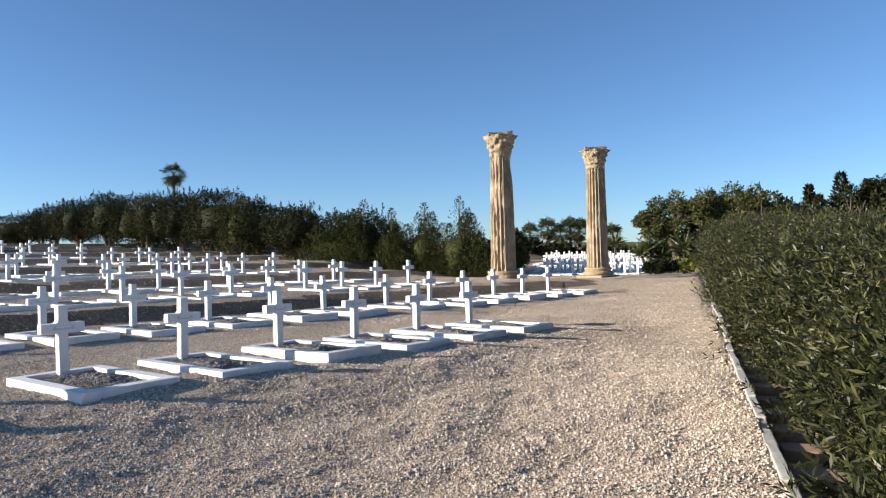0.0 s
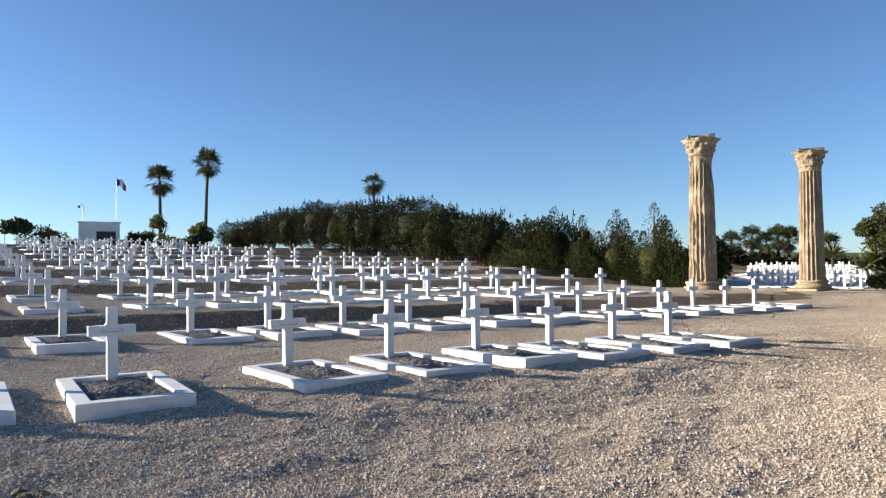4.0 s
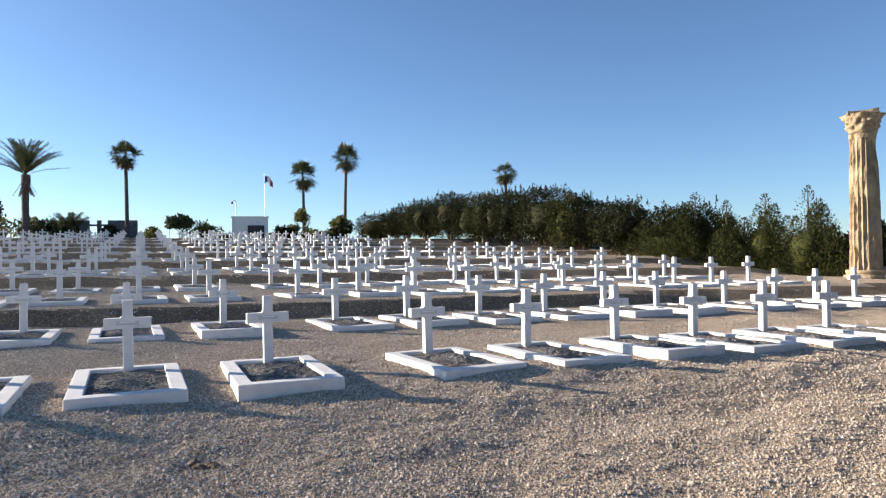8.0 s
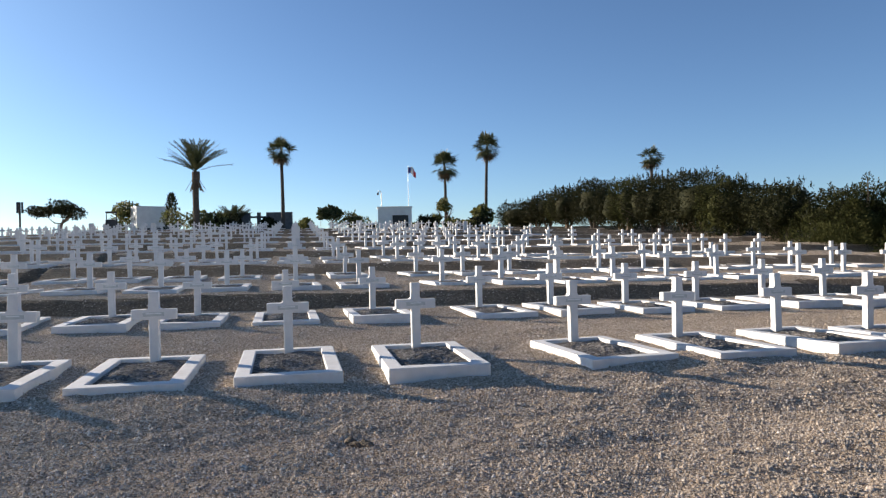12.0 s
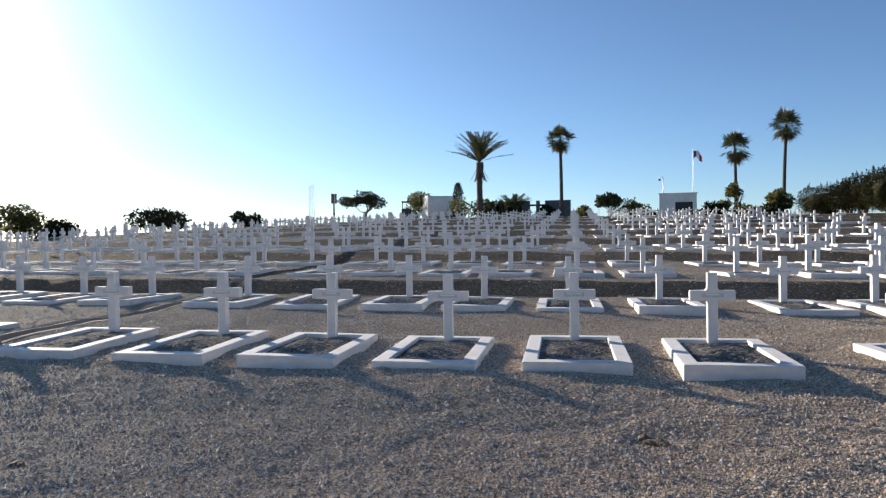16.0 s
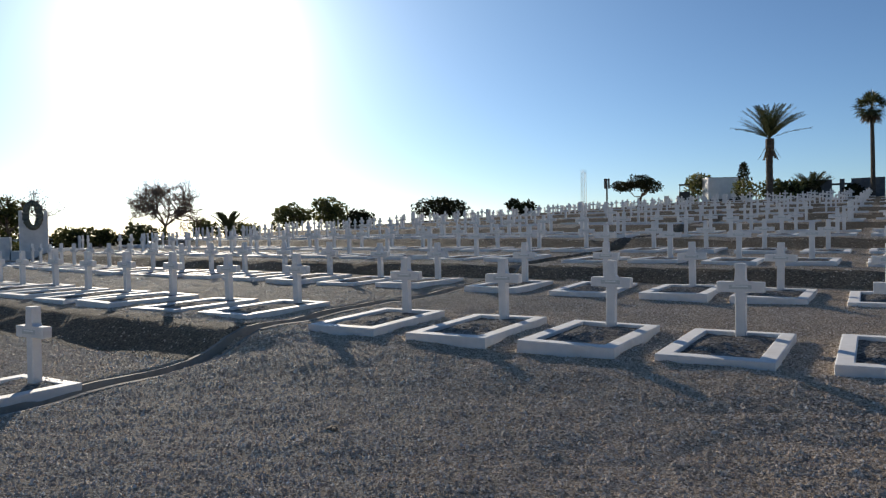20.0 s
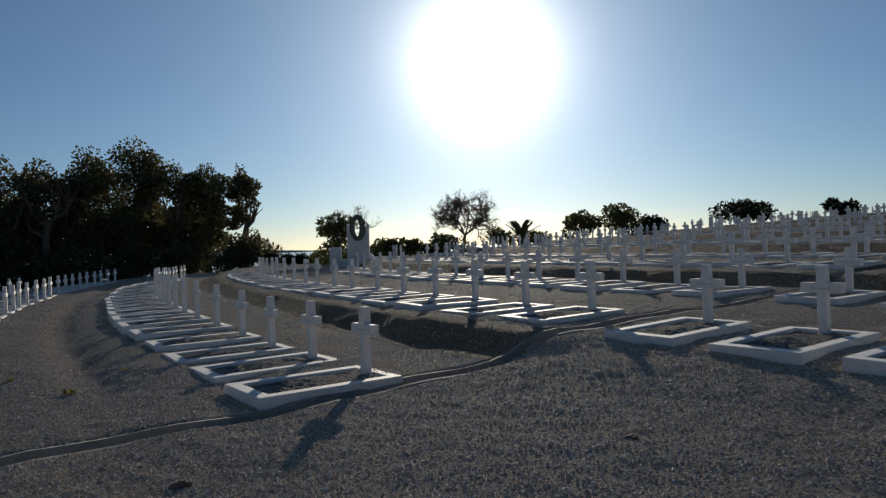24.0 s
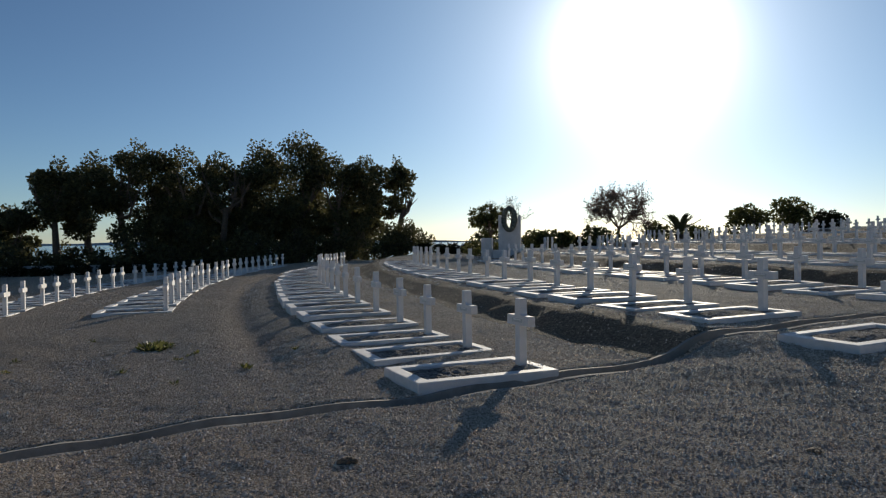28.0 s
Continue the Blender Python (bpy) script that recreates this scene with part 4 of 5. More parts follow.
def fan_palm(x, y, tall, spread_, seed, label, z=None, skirt=0.35, suckers=False):
    """A fan palm: slim trunk, hanging dead fronds, round head of fan leaves."""
    rng = np.random.default_rng(seed)
    t = thing("fan_palm", pose(x, y, (ground_z(x, y) if z is None else z) - 0.1), label, "palm tree", "palms on the hill")
    bx, by = rng.normal(0, 0.012) * tall, rng.normal(0, 0.012) * tall
    pts = [(bx * (k / 10) ** 2, by * (k / 10) ** 2, -0.2 + k * (tall + 0.2) / 10) for k in range(11)]
    v, f = tube(pts, [0.22 - 0.006 * k + (0.08 if k == 0 else 0) for k in range(11)], 10)
    part("trunk", mesh_from("trunk", v, f, PALM_BARK), t)

    def fans(n, up0, up1, reach, blade):
        vs, fs = [], []
        for _ in range(n):
            a, up = rng.uniform(0, 6.28), rng.uniform(up0, up1)
            d = Vector((math.cos(a) * math.cos(up), math.sin(a) * math.cos(up), math.sin(up)))
            base = Vector((bx, by, tall))
            hub = base + d * reach * rng.uniform(0.7, 1.2)
            side = d.cross(Vector((0, 0, 1))).normalized()
            over = side.cross(d)
            o = len(vs)
            vs += [base - side * 0.03, base + side * 0.03, hub + side * 0.03, hub - side * 0.03]
            fs.append((o, o + 1, o + 2, o + 3))
            for k in range(13):
                w = radians(-96 + 16 * k)
                tip = d * math.cos(w) + side * math.sin(w) + over * rng.normal(0, 0.12)
                e = hub + tip * blade * rng.uniform(0.8, 1.1) + Vector((0, 0, -0.16 * blade * (0.4 + abs(math.sin(w)))))
                m_ = hub + tip * blade * 0.55
                q = tip.cross(over).normalized() * blade * 0.06
                o = len(vs)
                vs += [hub, m_ + q, e, m_ - q]
                fs.append((o, o + 1, o + 2, o + 3))
        return [tuple(p) for p in vs], fs
    v, f = fans(34, radians(-50), radians(86), spread_ * 0.46, spread_ * 0.6)
    part("crown", mesh_from("crown", v, f, PALM_LEAF), t)
    v, f = fans(14, radians(-84), radians(-42), spread_ * 0.55, spread_ * 0.42)
    part("dead_fronds", mesh_from("dead_fronds", v, f, DEAD_FROND), t, "brown hanging dead fronds")
    return t


def feather_fronds(rng, n, up0, up1, reach, drop, base, leaflet=0.5):
    vs, fs = [], []
    for i in range(n):
        a, up = i * 2.399 + rng.uniform(-0.2, 0.2), up0 + (up1 - up0) * rng.random() ** 0.75
        d = Vector((math.cos(a), math.sin(a), 0))
        pts = []
        for k in range(9):
            s = k / 8
            pts.append(Vector(base) + d * reach * s * math.cos(up * (1 - 0.25 * s)) + Vector((0, 0, reach * s * math.sin(up) - drop * s * s * reach)))
        side = d.cross(Vector((0, 0, 1)))
        for k in range(8):
            o = len(vs)
            w = 0.07 * (1 - k / 9)
            vs += [pts[k] - side * w, pts[k] + side * w, pts[k + 1] + side * w * 0.85, pts[k + 1] - side * w * 0.85]
            fs.append((o, o + 1, o + 2, o + 3))
            if k < 1:
                continue
            ahead = (pts[k + 1] - pts[k]).normalized()
            for q in range(5):
                root = pts[k].lerp(pts[k + 1], q / 5)
                for sgn in (-1, 1):
                    tip = root + (side * sgn * 0.8 + ahead * 0.9 + Vector((0, 0, 0.25 - 0.4 * rng.random()))).normalized() * leaflet * (1.05 - 0.5 * abs(k / 8 - 0.45))
                    o = len(vs)
                    wv = ahead * 0.05
                    m_ = root.lerp(tip, 0.4)
                    vs += [root, m_ + wv, tip, m_ - wv]
                    fs.append((o, o + 1, o + 2, o + 3))
    return [tuple(p) for p in vs], fs


def date_palm(name, x, y, tall, reach, seed, label, fronds=42, z=None):
    rng = np.random.default_rng(seed)
    t = thing(name, pose(x, y, (ground_z(x, y) if z is None else z) - 0.1), label, "palm tree", "palms on the hill")
    n = 14
    v, f = tube([(0.003 * k * math.sin(k * 0.6), 0, -0.2 + k * (tall + 0.2) / n) for k in range(n + 1)], [0.30 + 0.02 * (k % 2) + (0.08 if k > n - 3 else 0) for k in range(n + 1)], 10)
    part("trunk", mesh_from("trunk", v, f, PALM_BARK), t)
    v, f = feather_fronds(rng, fronds, radians(22), radians(88), reach, 0.17, (0, 0, tall), 0.55 * min(1, reach / 3))
    part("crown", mesh_from("crown", v, f, PALM_LEAF), t)
    if tall > 3:
        v, f = feather_fronds(rng, 6, radians(-80), radians(-65), reach * 0.42, 0.25, (0, 0, tall - 0.1), 0.25)
        part("dead_fronds", mesh_from("dead_fronds", v, f, DEAD_FROND), t, "brown hanging dead fronds")
    return t


# ---- path edge and hedge ----
KX, KY, KDX, KDY = 4.68, 2.17, 0.867, 0.498


def edge_spot(s, off):
    """A spot s metres along the path's edge and off metres to the hedge's side of it."""
    return KX + KDX * s + KDY * off, KY + KDY * s - KDX * off


edge = tagged(new("path_edge"), "pale stone kerb along the gravel path, beside a hedge", "kerb", kind="structure")
er = random.Random(5)
kerb_stones = []
for k in range(3):
    bm = box_bm(-0.47, 0.47, -0.045, 0.045, -0.4, 0.032 - 0.008 * k, 0.012)
    for v in bm.verts:
        v.co += Vector((0, noise.noise(v.co * 9 + Vector((k * 5, 0, 0))) * 0.012, noise.noise(v.co * 7 + Vector((k * 9, 1, 0))) * 0.008))
    kerb_stones.append(mesh_of("kerb_stone", bm, KERBSTONE))
for i in range(37):
    s = -6 + i * 0.96
    x, y = edge_spot(s, 0)
    part("kerb_stone", kerb_stones[i % 3], edge, m=pose(x, y, ground_z(x - 0.3 * KDY, y + 0.3 * KDX) + er.uniform(-0.01, 0.01), 0, 0, 29.9 + er.uniform(-0.6, 0.6)))
drain = tagged(new("brick_drain"), "shallow brick-lined drain between kerb and hedge, in shade", "drain")
brick_bm = box_bm(-0.115, 0.115, -0.19, 0.19, -0.1, 0.0, 0.01)
brick_me = mesh_of("brick", brick_bm, BRICK)
for i in range(120):
    s = -5 + i * 0.24
    x, y = edge_spot(s, 0.28)
    part("brick", brick_me, drain, m=pose(x, y, ground_z(x, y) + (0.15 if i % 3 == 0 else 0.05) + er.uniform(-0.004, 0.004), er.uniform(-1, 1), er.uniform(-1, 1) - 2, 29.9 + er.uniform(-1, 1)))

hrng = np.random.default_rng(21)
hedge = thing("oleander_hedge", pose(0, 0, 0), "tall dense green oleander hedge with narrow leaves along the path", "hedge")
H0, H1 = -3.0, 27.5


def hedge_top(s):
    return 1.40 + 0.026 * np.clip(s + 5, 0, 34) + (0.03 + 0.007 * np.clip(s + 5, 0, 20)) * (np.sin(s * 1.9) * np.sin(s * 0.7 + 1) + 0.5 * np.sin(s * 5.3))


def hedge_front(s, h):
    return 0.30 - 0.10 * np.clip((s - 1) / 8, 0, 1) + 0.12 * np.sin(s * 2.3 + h) * np.sin(s * 0.9) + 0.1 * np.sin(s * 6.1 + h * 3) - 0.30 * np.sin(np.clip(h, 0, 1) * 3.14) + 0.3 * (1 - np.clip(h * 3, 0, 1)) + 0.35 * np.clip(h - 0.8, 0, 1) * 3


def hedge_leaves(n, s_low, s_high, length, width, each=8):
    """Sprigs of narrow leaves fanning from short shoots over the hedge's face and top."""
    n = n // each
    s = s_low + (s_high - s_low) * hrng.random(n)
    on_top = hrng.random(n) < 0.4
    h = hrng.random(n)
    top = hedge_top(s)
    lump = 0.13 * np.sin(s * 3.7 + h * 4.1) * np.sin(s * 1.3 - h * 6.3) + 0.09 * np.sin(s * 8.3 + h * 11)
    across_f = hedge_front(s, h) + lump + np.abs(hrng.normal(0, 0.16, n)) - 0.2 * (hrng.random(n) < 0.06)
    hollow = np.clip(np.sin(s * 7.9 + 2.2 * np.sin(h * 5.0)) * np.sin(h * 9.7 + 1.7 * np.sin(s * 3.3)) - 0.15, 0, 1)
    across_f = across_f + 0.7 * hollow
    across_t = 0.85 + hrng.random(n) * 2.6
    dip = np.clip(np.sin(s * 6.7 + 1.9 * np.sin(across_t * 3.0)) * np.sin(across_t * 7.1 + 1.5 * np.sin(s * 2.9)) - 0.1, 0, 1)
    off = np.where(on_top, across_t, across_f)
    hz = np.where(on_top, top - 0.3 * dip - np.abs(hrng.normal(0, 0.11, n)) + 0.06 * np.sin(across_t * 4 + s * 3) + 0.04 * np.sin(across_t * 9 - s * 7) + 0.22 * (hrng.random(n) < 0.10) * hrng.random(n), h * top * 0.97 + 0.03)
    x, y = edge_spot(s, off)
    base = 0.016 * np.clip(x * 0.867 + y * 0.498, 0, 40)
    p = np.stack([x, y, hz + base], 1)
    d = np.where(on_top[:, None], np.array([0, 0, 1.0]), np.array([-KDY * 0.8, KDX * 0.8, 0.65])) + hrng.normal(0, 0.35, (n, 3))
    d /= np.linalg.norm(d, axis=1)[:, None]
    along = hrng.random((n, each, 1)) * length * 1.6
    p = (p[:, None] + d[:, None] * along).reshape(-1, 3)
    return leaves(hrng, p, np.repeat(d, each, 0), length, width, 0.05, 0.62)


lv, lf = hedge_leaves(215000, H0, 12, 0.055, 0.0055)
lv2, lf2 = hedge_leaves(50000, 11, H1, 0.07, 0.0078)
part("foliage", mesh_from("foliage", np.concatenate([lv, lv2]), np.concatenate([lf, lf2 + len(lv)]), OLEANDER), hedge)
sticks = []
for i in range(240):
    s = H0 + (H1 - H0) * hrng.random()
    x0, y0 = edge_spot(s, 0.95 + hrng.random() * 1.2)
    x1, y1 = edge_spot(s + hrng.normal(0, 0.35), 0.5 + hrng.random() * 1.4)
    z0 = 0.016 * max(0, x0 * 0.867 + y0 * 0.498)
    sticks.append(tube([(x0, y0, z0 - 0.05), ((x0 + x1) / 2 + 0.05, (y0 + y1) / 2, z0 + 0.7), (x1, y1, z0 + float(hedge_top(s)) * 0.93)], [0.022, 0.016, 0.005], 5))
v, f = joined(sticks)
part("stems", mesh_from("stems", v, f, BARK), hedge, "thin brown woody stems")
# solid core, added to block light between the hedge's leaves
cv2, cf2 = [], []
NS, NA = 90, 10
for i in range(NS):
    s = H0 + (H1 - H0) * i / (NS - 1)
    for k in range(NA):
        w = math.pi * k / (NA - 1)
        off = 2.0 - 1.15 * math.cos(w) + 0.1 * noise.noise((s, w * 2, 1))
        hz = (float(hedge_top(s)) - 0.32) * math.sin(w) ** 0.5 + 0.12 * noise.noise((s * 2, w * 3, 4))
        x, y = edge_spot(s, off)
        cv2.append((x, y, max(-0.1, hz) + 0.016 * max(0, x * 0.867 + y * 0.498)))
for i in range(NS - 1):
    for k in range(NA - 1):
        a = i * NA + k
        cf2.append((a, a + NA, a + NA + 1, a + 1))
part("shade_core", mesh_from("shade_core", cv2, cf2, OLEANDER), hedge, "solid core added to block light inside the hedge")
lrng = np.random.default_rng(33)
n = 2600
s = lrng.uniform(-4, 14, n)
x, y = edge_spot(s, 0.5 + np.abs(lrng.normal(0, 0.28, n)))
lv, lf = leaves(lrng, np.stack([x, y, height(x, y) + 0.012], 1), np.tile([0.3, 0.3, 0.05], (n, 1)), 0.09, 0.011, 0.0, 0.5)
tagged(new("leaf_litter", mesh_from("leaf_litter", lv, lf, DEAD_FROND)), "dry brown fallen leaves under the hedge", "leaves", kind="stuff")


# ---- the two old columns ----
def column(x, y, z, tall, r, seed, label, wear, bite=0.0):
    t = thing("column", pose(x, y, z), label, "column", "old columns")
    rb = random.Random(seed)
    base = bmesh.new()
    box_bm(-r * 1.42, r * 1.42, -r * 1.42, r * 1.42, -0.4, 0.1, 0.03, base)
    for h, rr, th in ((0.19, 1.38, 0.09), (0.31, 1.2, 0.06), (0.40, 1.26, 0.06)):
        bm = bmesh.new()
        bmesh.ops.create_cone(bm, cap_ends=True, segments=40, radius1=r * rr, radius2=r * rr, depth=th * 2, matrix=Matrix.Translation((0, 0, h)))
        bmesh.ops.bevel(bm, geom=[e for e in bm.edges if abs(e.verts[0].co.z - e.verts[1].co.z) < 1e-4], offset=th * 0.8, segments=3, profile=0.5, affect="EDGES")
        tmp = bpy.data.meshes.new("tmp")
        bm.to_mesh(tmp)
        bm.free()
        base.from_mesh(tmp)
        bpy.data.meshes.remove(tmp)
    for v in base.verts:
        v.co += v.co.normalized() * noise.noise(v.co * 2.2 + Vector((seed, 0, 0))) * 0.04
    part("base", mesh_of("base", base, LIMESTONE, smooth=False), t, "weathered moulded stone base")
    cap_h = tall * 0.135
    h0, h1 = 0.44, tall - cap_h
    NA_, NZ = 120, 70
    vs, fs = [], []
    for j in range(NZ):
        s = j / (NZ - 1)
        zz = h0 + (h1 - h0) * s
        taper = 1 - 0.16 * s ** 1.4
        flare = 0.06 * math.exp(-s * 30) + 0.05 * math.exp(-(1 - s) * 40)
        for i in range(NA_):
            w = 2 * math.pi * i / NA_
            ph = (i * 20 / NA_) % 1.0
            flute = -0.135 * math.sin(math.pi * ph) ** 0.7 if 0.1 < ph < 0.9 else 0.0
            p = Vector((math.cos(w), math.sin(w), zz * 0.9))
            worn = noise.noise(p * 1.1 + Vector((seed * 3.1, 0, 0))) * 0.5 + 0.5
            chip = max(0.0, noise.noise(Vector((p.x * 2.6, p.y * 2.6, zz * 1.9)) + Vector((seed, 4, 0))) - 0.18) * wear
            keep_f = min(1.0, max(0.25, (worn - 0.26) * 4))
            joint = -0.03 * math.exp(-((zz - h0 - (h1 - h0) * 0.52) / 0.03) ** 2)
            gone = bite * math.exp(-(((s - 0.9) / 0.1) ** 2)) * max(0.0, math.cos(w + 0.8)) ** 2
            rr = r * (taper - gone + flare + flute * keep_f * (0 if s > 0.965 else 1) - chip * 0.5 + joint + 0.02 * noise.noise(p * 6))
            vs.append((rr * math.cos(w), rr * math.sin(w), zz))
    for j in range(NZ - 1):
        for i in range(NA_):
            i2 = (i + 1) % NA_
            fs.append((j * NA_ + i, j * NA_ + i2, (j + 1) * NA_ + i2, (j + 1) * NA_ + i))
    part("shaft", mesh_from("shaft", vs, fs, LIMESTONE), t, "fluted limestone shaft, chipped and worn")
    # bell of the capital with two ranks of leaves, and a broken top slab
    vs, fs = [], []
    NB, NR = 64, 30
    for j in range(NR):
        s = j / (NR - 1)
        for i in range(NB):
            w = 2 * math.pi * i / NB
            bell = 0.87 + 0.36 * s ** 1.9 - 0.09 * math.exp(-((s / 0.05) ** 2))
            rank = 0.13 * max(0, math.cos(8 * w)) * math.exp(-((s - 0.33) / 0.13) ** 2) + 0.16 * max(0, math.cos(8 * w + math.pi)) * math.exp(-((s - 0.62) / 0.12) ** 2)
            volute = 0.24 * max(0, math.cos(4 * w + math.pi / 4 * 4)) ** 3 * s ** 4
            p = Vector((math.cos(w) * 2.5, math.sin(w) * 2.5, s * 5)) + Vector((seed * 2, 0, 0))
            rr = r * (bell + rank + volute + 0.10 * noise.noise(p * 1.3))
            vs.append((rr * math.cos(w), rr * math.sin(w), h1 + cap_h * 0.86 * s))
    for j in range(NR - 1):
        for i in range(NB):
            i2 = (i + 1) % NB
            fs.append((j * NB + i, j * NB + i2, (j + 1) * NB + i2, (j + 1) * NB + i))
    fs.append(tuple((NR - 1) * NB + i for i in range(NB)))
    part("capital", mesh_from("capital", vs, fs, LIMESTONE), t, "carved leaf capital, broken and weathered")
    slab = box_bm(-r * 0.97, r * 0.97, -r * 0.97, r * 0.97, 0, cap_h * 0.16, 0.02)
    bmesh.ops.subdivide_edges(slab, edges=slab.edges[:], cuts=4, use_grid_fill=True)
    for v in slab.verts:
        k = noise.noise(Vector((v.co.x * 1.7, v.co.y * 1.7, seed * 2.0)))
        v.co.x *= 1 + 0.18 * k - 0.08 * (abs(v.co.y) < r * 0.5)
        v.co.y *= 1 + 0.15 * noise.noise(Vector((v.co.y * 2, v.co.x * 1.3, seed)))
        v.co.z += (0.10 * noise.noise(Vector((v.co.x * 2.6, v.co.y * 2.6, seed + 3.0))) if v.co.z > 0.02 else -0.02)
    part("abacus", mesh_of("abacus", slab, DARK_STONE), t, "broken dark-stained top slab", pose(0, 0, h1 + cap_h * 0.84, 0, 0, 45))
    return t


column(21.63, 20.98, 0.5, 6.2, 0.53, 2, "tall worn fluted limestone column with a broken leaf capital", 0.6, 0.13)
column(27.33, 20.41, 0.48, 6.0, 0.50, 5, "upright fluted limestone column with a carved leaf capital", 0.15)

# ---- graves past the columns ----
fv, ff, fi = [], [], []
fr = random.Random(8)
for i in range(12):
    for j in range(8):
        d_, q = 39.6 + i * 1.55 + fr.uniform(-0.2, 0.2), 0.862 + j * 0.0172 + 0.007 * (i % 3)
        x, y = d_ * math.sin(q), d_ * math.cos(q)
        m = pose(x, y, ground_z(x, y) - 0.03, 0, 0, -72 + fr.uniform(-3, 3))
        w = pv.copy()
        w[:24, 2] += KERB_H
        w = w @ np.array(m.to_3x3()).T + np.array(m.translation)
        o = len(fv)
        fv += w.tolist()
        ff += [tuple(q + o for q in face) for face in pf]
        fi += pi_
tagged(new("graves_past_columns", mesh_from("graves_past_columns", fv, ff, WHITE, BED_GRAVEL, index=fi)), "another field of white cross graves past the columns", "graves", kind="stuff")

# ---- trees along the right flank ----
TREE_LINE = [(28.0, 30.5, 4.0), (24.8, 36.5, 3.0), (23.4, 40.0, 3.2), (23.2, 46.0, 3.9), (22.4, 52.5, 4.7), (20.6, 63.0, 4.6), (18.0, 74.0, 4.0), (15.4, 81.0, 3.0), (13.4, 86.0, 2.0)]
seed = 40
for (x0, y0, h0), (x1, y1, h1) in zip(TREE_LINE[1:], TREE_LINE[2:]):
    steps = max(1, round(math.hypot(x1 - x0, y1 - y0) / 2.6))
    for i in range(steps):
        q = i / steps
        seed += 1
        rr = random.Random(seed)
        hh = (h0 + (h1 - h0) * q) * rr.uniform(0.95, 1.05) - 0.1
        clipped_conifer("dark green trimmed conifer with bare lower limbs in a windbreak", x0 + (x1 - x0) * q + rr.uniform(-0.7, 0.9), y0 + (y1 - y0) * q + rr.uniform(-0.7, 0.7), hh, rr.uniform(1.3, 2.5), PINE if seed % 5 else CYPRESS, seed, rr.uniform(0.0, 0.1), group="windbreak trees")
for i, (x, y, h, w) in enumerate([(26.4, 28.8, 4.35, 2.0), (25.6, 30.8, 4.0, 1.75), (24.8, 32.8, 3.5, 1.75), (24.1, 34.5, 3.6, 2.1), (27.4, 29.6, 2.9, 1.7), (23.3, 36.0, 2.9, 2.1), (25.2, 31.9, 2.7, 1.8)]):
    spire("cypress", "bushy olive-green cypress with feathery tip", "cypress", x, y, h, w, CYPRESS, 80 + i, n=15000, size=0.13, feathery=0.7, group="young cypresses")
bush("round_bush", "dense round dark green bush behind the column", 28.2, 27.9, 2.4, 1.3, CYPRESS, 90, 5000, 0.15, "bushes by the columns")
bush("round_bush", "dense round dark green bush behind the column", 29.4, 27.5, 2.7, 1.05, PINE, 91, 5000, 0.15, "bushes by the columns")
bush("round_bush", "lighter green rounded bush", 27.4, 27.6, 2.1, 1.0, CYPRESS, 92, 3000, 0.15, "bushes by the columns")
fan_palm(31.95, 84.21, 8.4, 1.7, 7, "fan palm rising above the windbreak trees", skirt=0.2)

# trees past the far end of the path
for i, (x, y, h, w) in enumerate([(42.4, 26.9, 3.9, 1.3), (43.1, 25.6, 4.9, 1.7), (44.0, 24.0, 5.2, 1.9), (44.7, 22.5, 5.55, 2.0), (45.3, 21.3, 5.3, 1.7), (46.2, 19.9, 4.4, 1.6), (47.4, 18.6, 4.0, 1.6), (48.5, 25.5, 5.0, 2.2)]):
    tree("broadleaf_tree", "broad green leafy tree at the end of the path", "tree", x, y, h, w, BROADLEAF, 100 + i, n=5200, size=0.2, low=0.42, group="trees past the path", lumps=15, clump=(0.24, 0.4))


def yucca(x, y, heads, seed, label):
    """Stiff blades fanning from short stems."""
    rng = np.random.default_rng(seed)
    t = thing("yucca", pose(x, y, ground_z(x, y) - 0.05), label, "yucca", "yuccas at the path's end")
    stems, ps, ds = [], [], []
    for ox, oy, h in heads:
        stems.append(tube([(ox * 0.3, oy * 0.3, -0.1), (ox * 0.7, oy * 0.7, h * 0.5), (ox, oy, h)], [0.1, 0.08, 0.06], 7))
        d = rng.normal(0, 1, (150, 3))
        d[:, 2] = np.abs(d[:, 2]) * 1.1 - 0.35
        d /= np.linalg.norm(d, axis=1)[:, None]
        ps.append(np.array([ox, oy, h]) + d * 0.05)
        ds.append(d)
    v, f = joined(stems)
    part("stems", mesh_from("stems", v, f, PALM_BARK), t)
    lv_, lf_ = leaves(rng, np.concatenate(ps), np.concatenate(ds), 0.78, 0.035, 0.0, 0.06)
    part("foliage", mesh_from("foliage", lv_, lf_, YUCCA_LEAF), t)
    return t


yucca(33.75, 21.7, [(0, 0, 1.45), (0.5, -0.3, 1.0), (-0.4, 0.3, 1.05)], 111, "spiky green yucca with three rosettes beside the path")
yucca(34.6, 20.25, [(0, 0, 1.35), (0.35, -0.3, 0.8)], 112, "spiky yellow-green yucca with two rosettes beside the path")
yucca(40.9, 29.0, [(0, 0, 1.5)], 115, "single small yellow-green yucca far behind the graves")
for i in range(12):
    q = 0.83 + i * 0.022
    bush("dark_hedge", "dark clipped hedge behind the far graves", 59 * math.sin(q), 59 * math.cos(q), 1.3 + 0.2 * math.sin(i * 2.3), 1.4, PINE, 300 + i, 1300, 0.2, "hedge behind the far graves")
bush("shrub", "bright yellow-green shrub at the path's end", 34.3, 19.9, 0.8, 0.55, LIME_LEAF, 113, 2200, 0.16, "shrubs at the path's end")
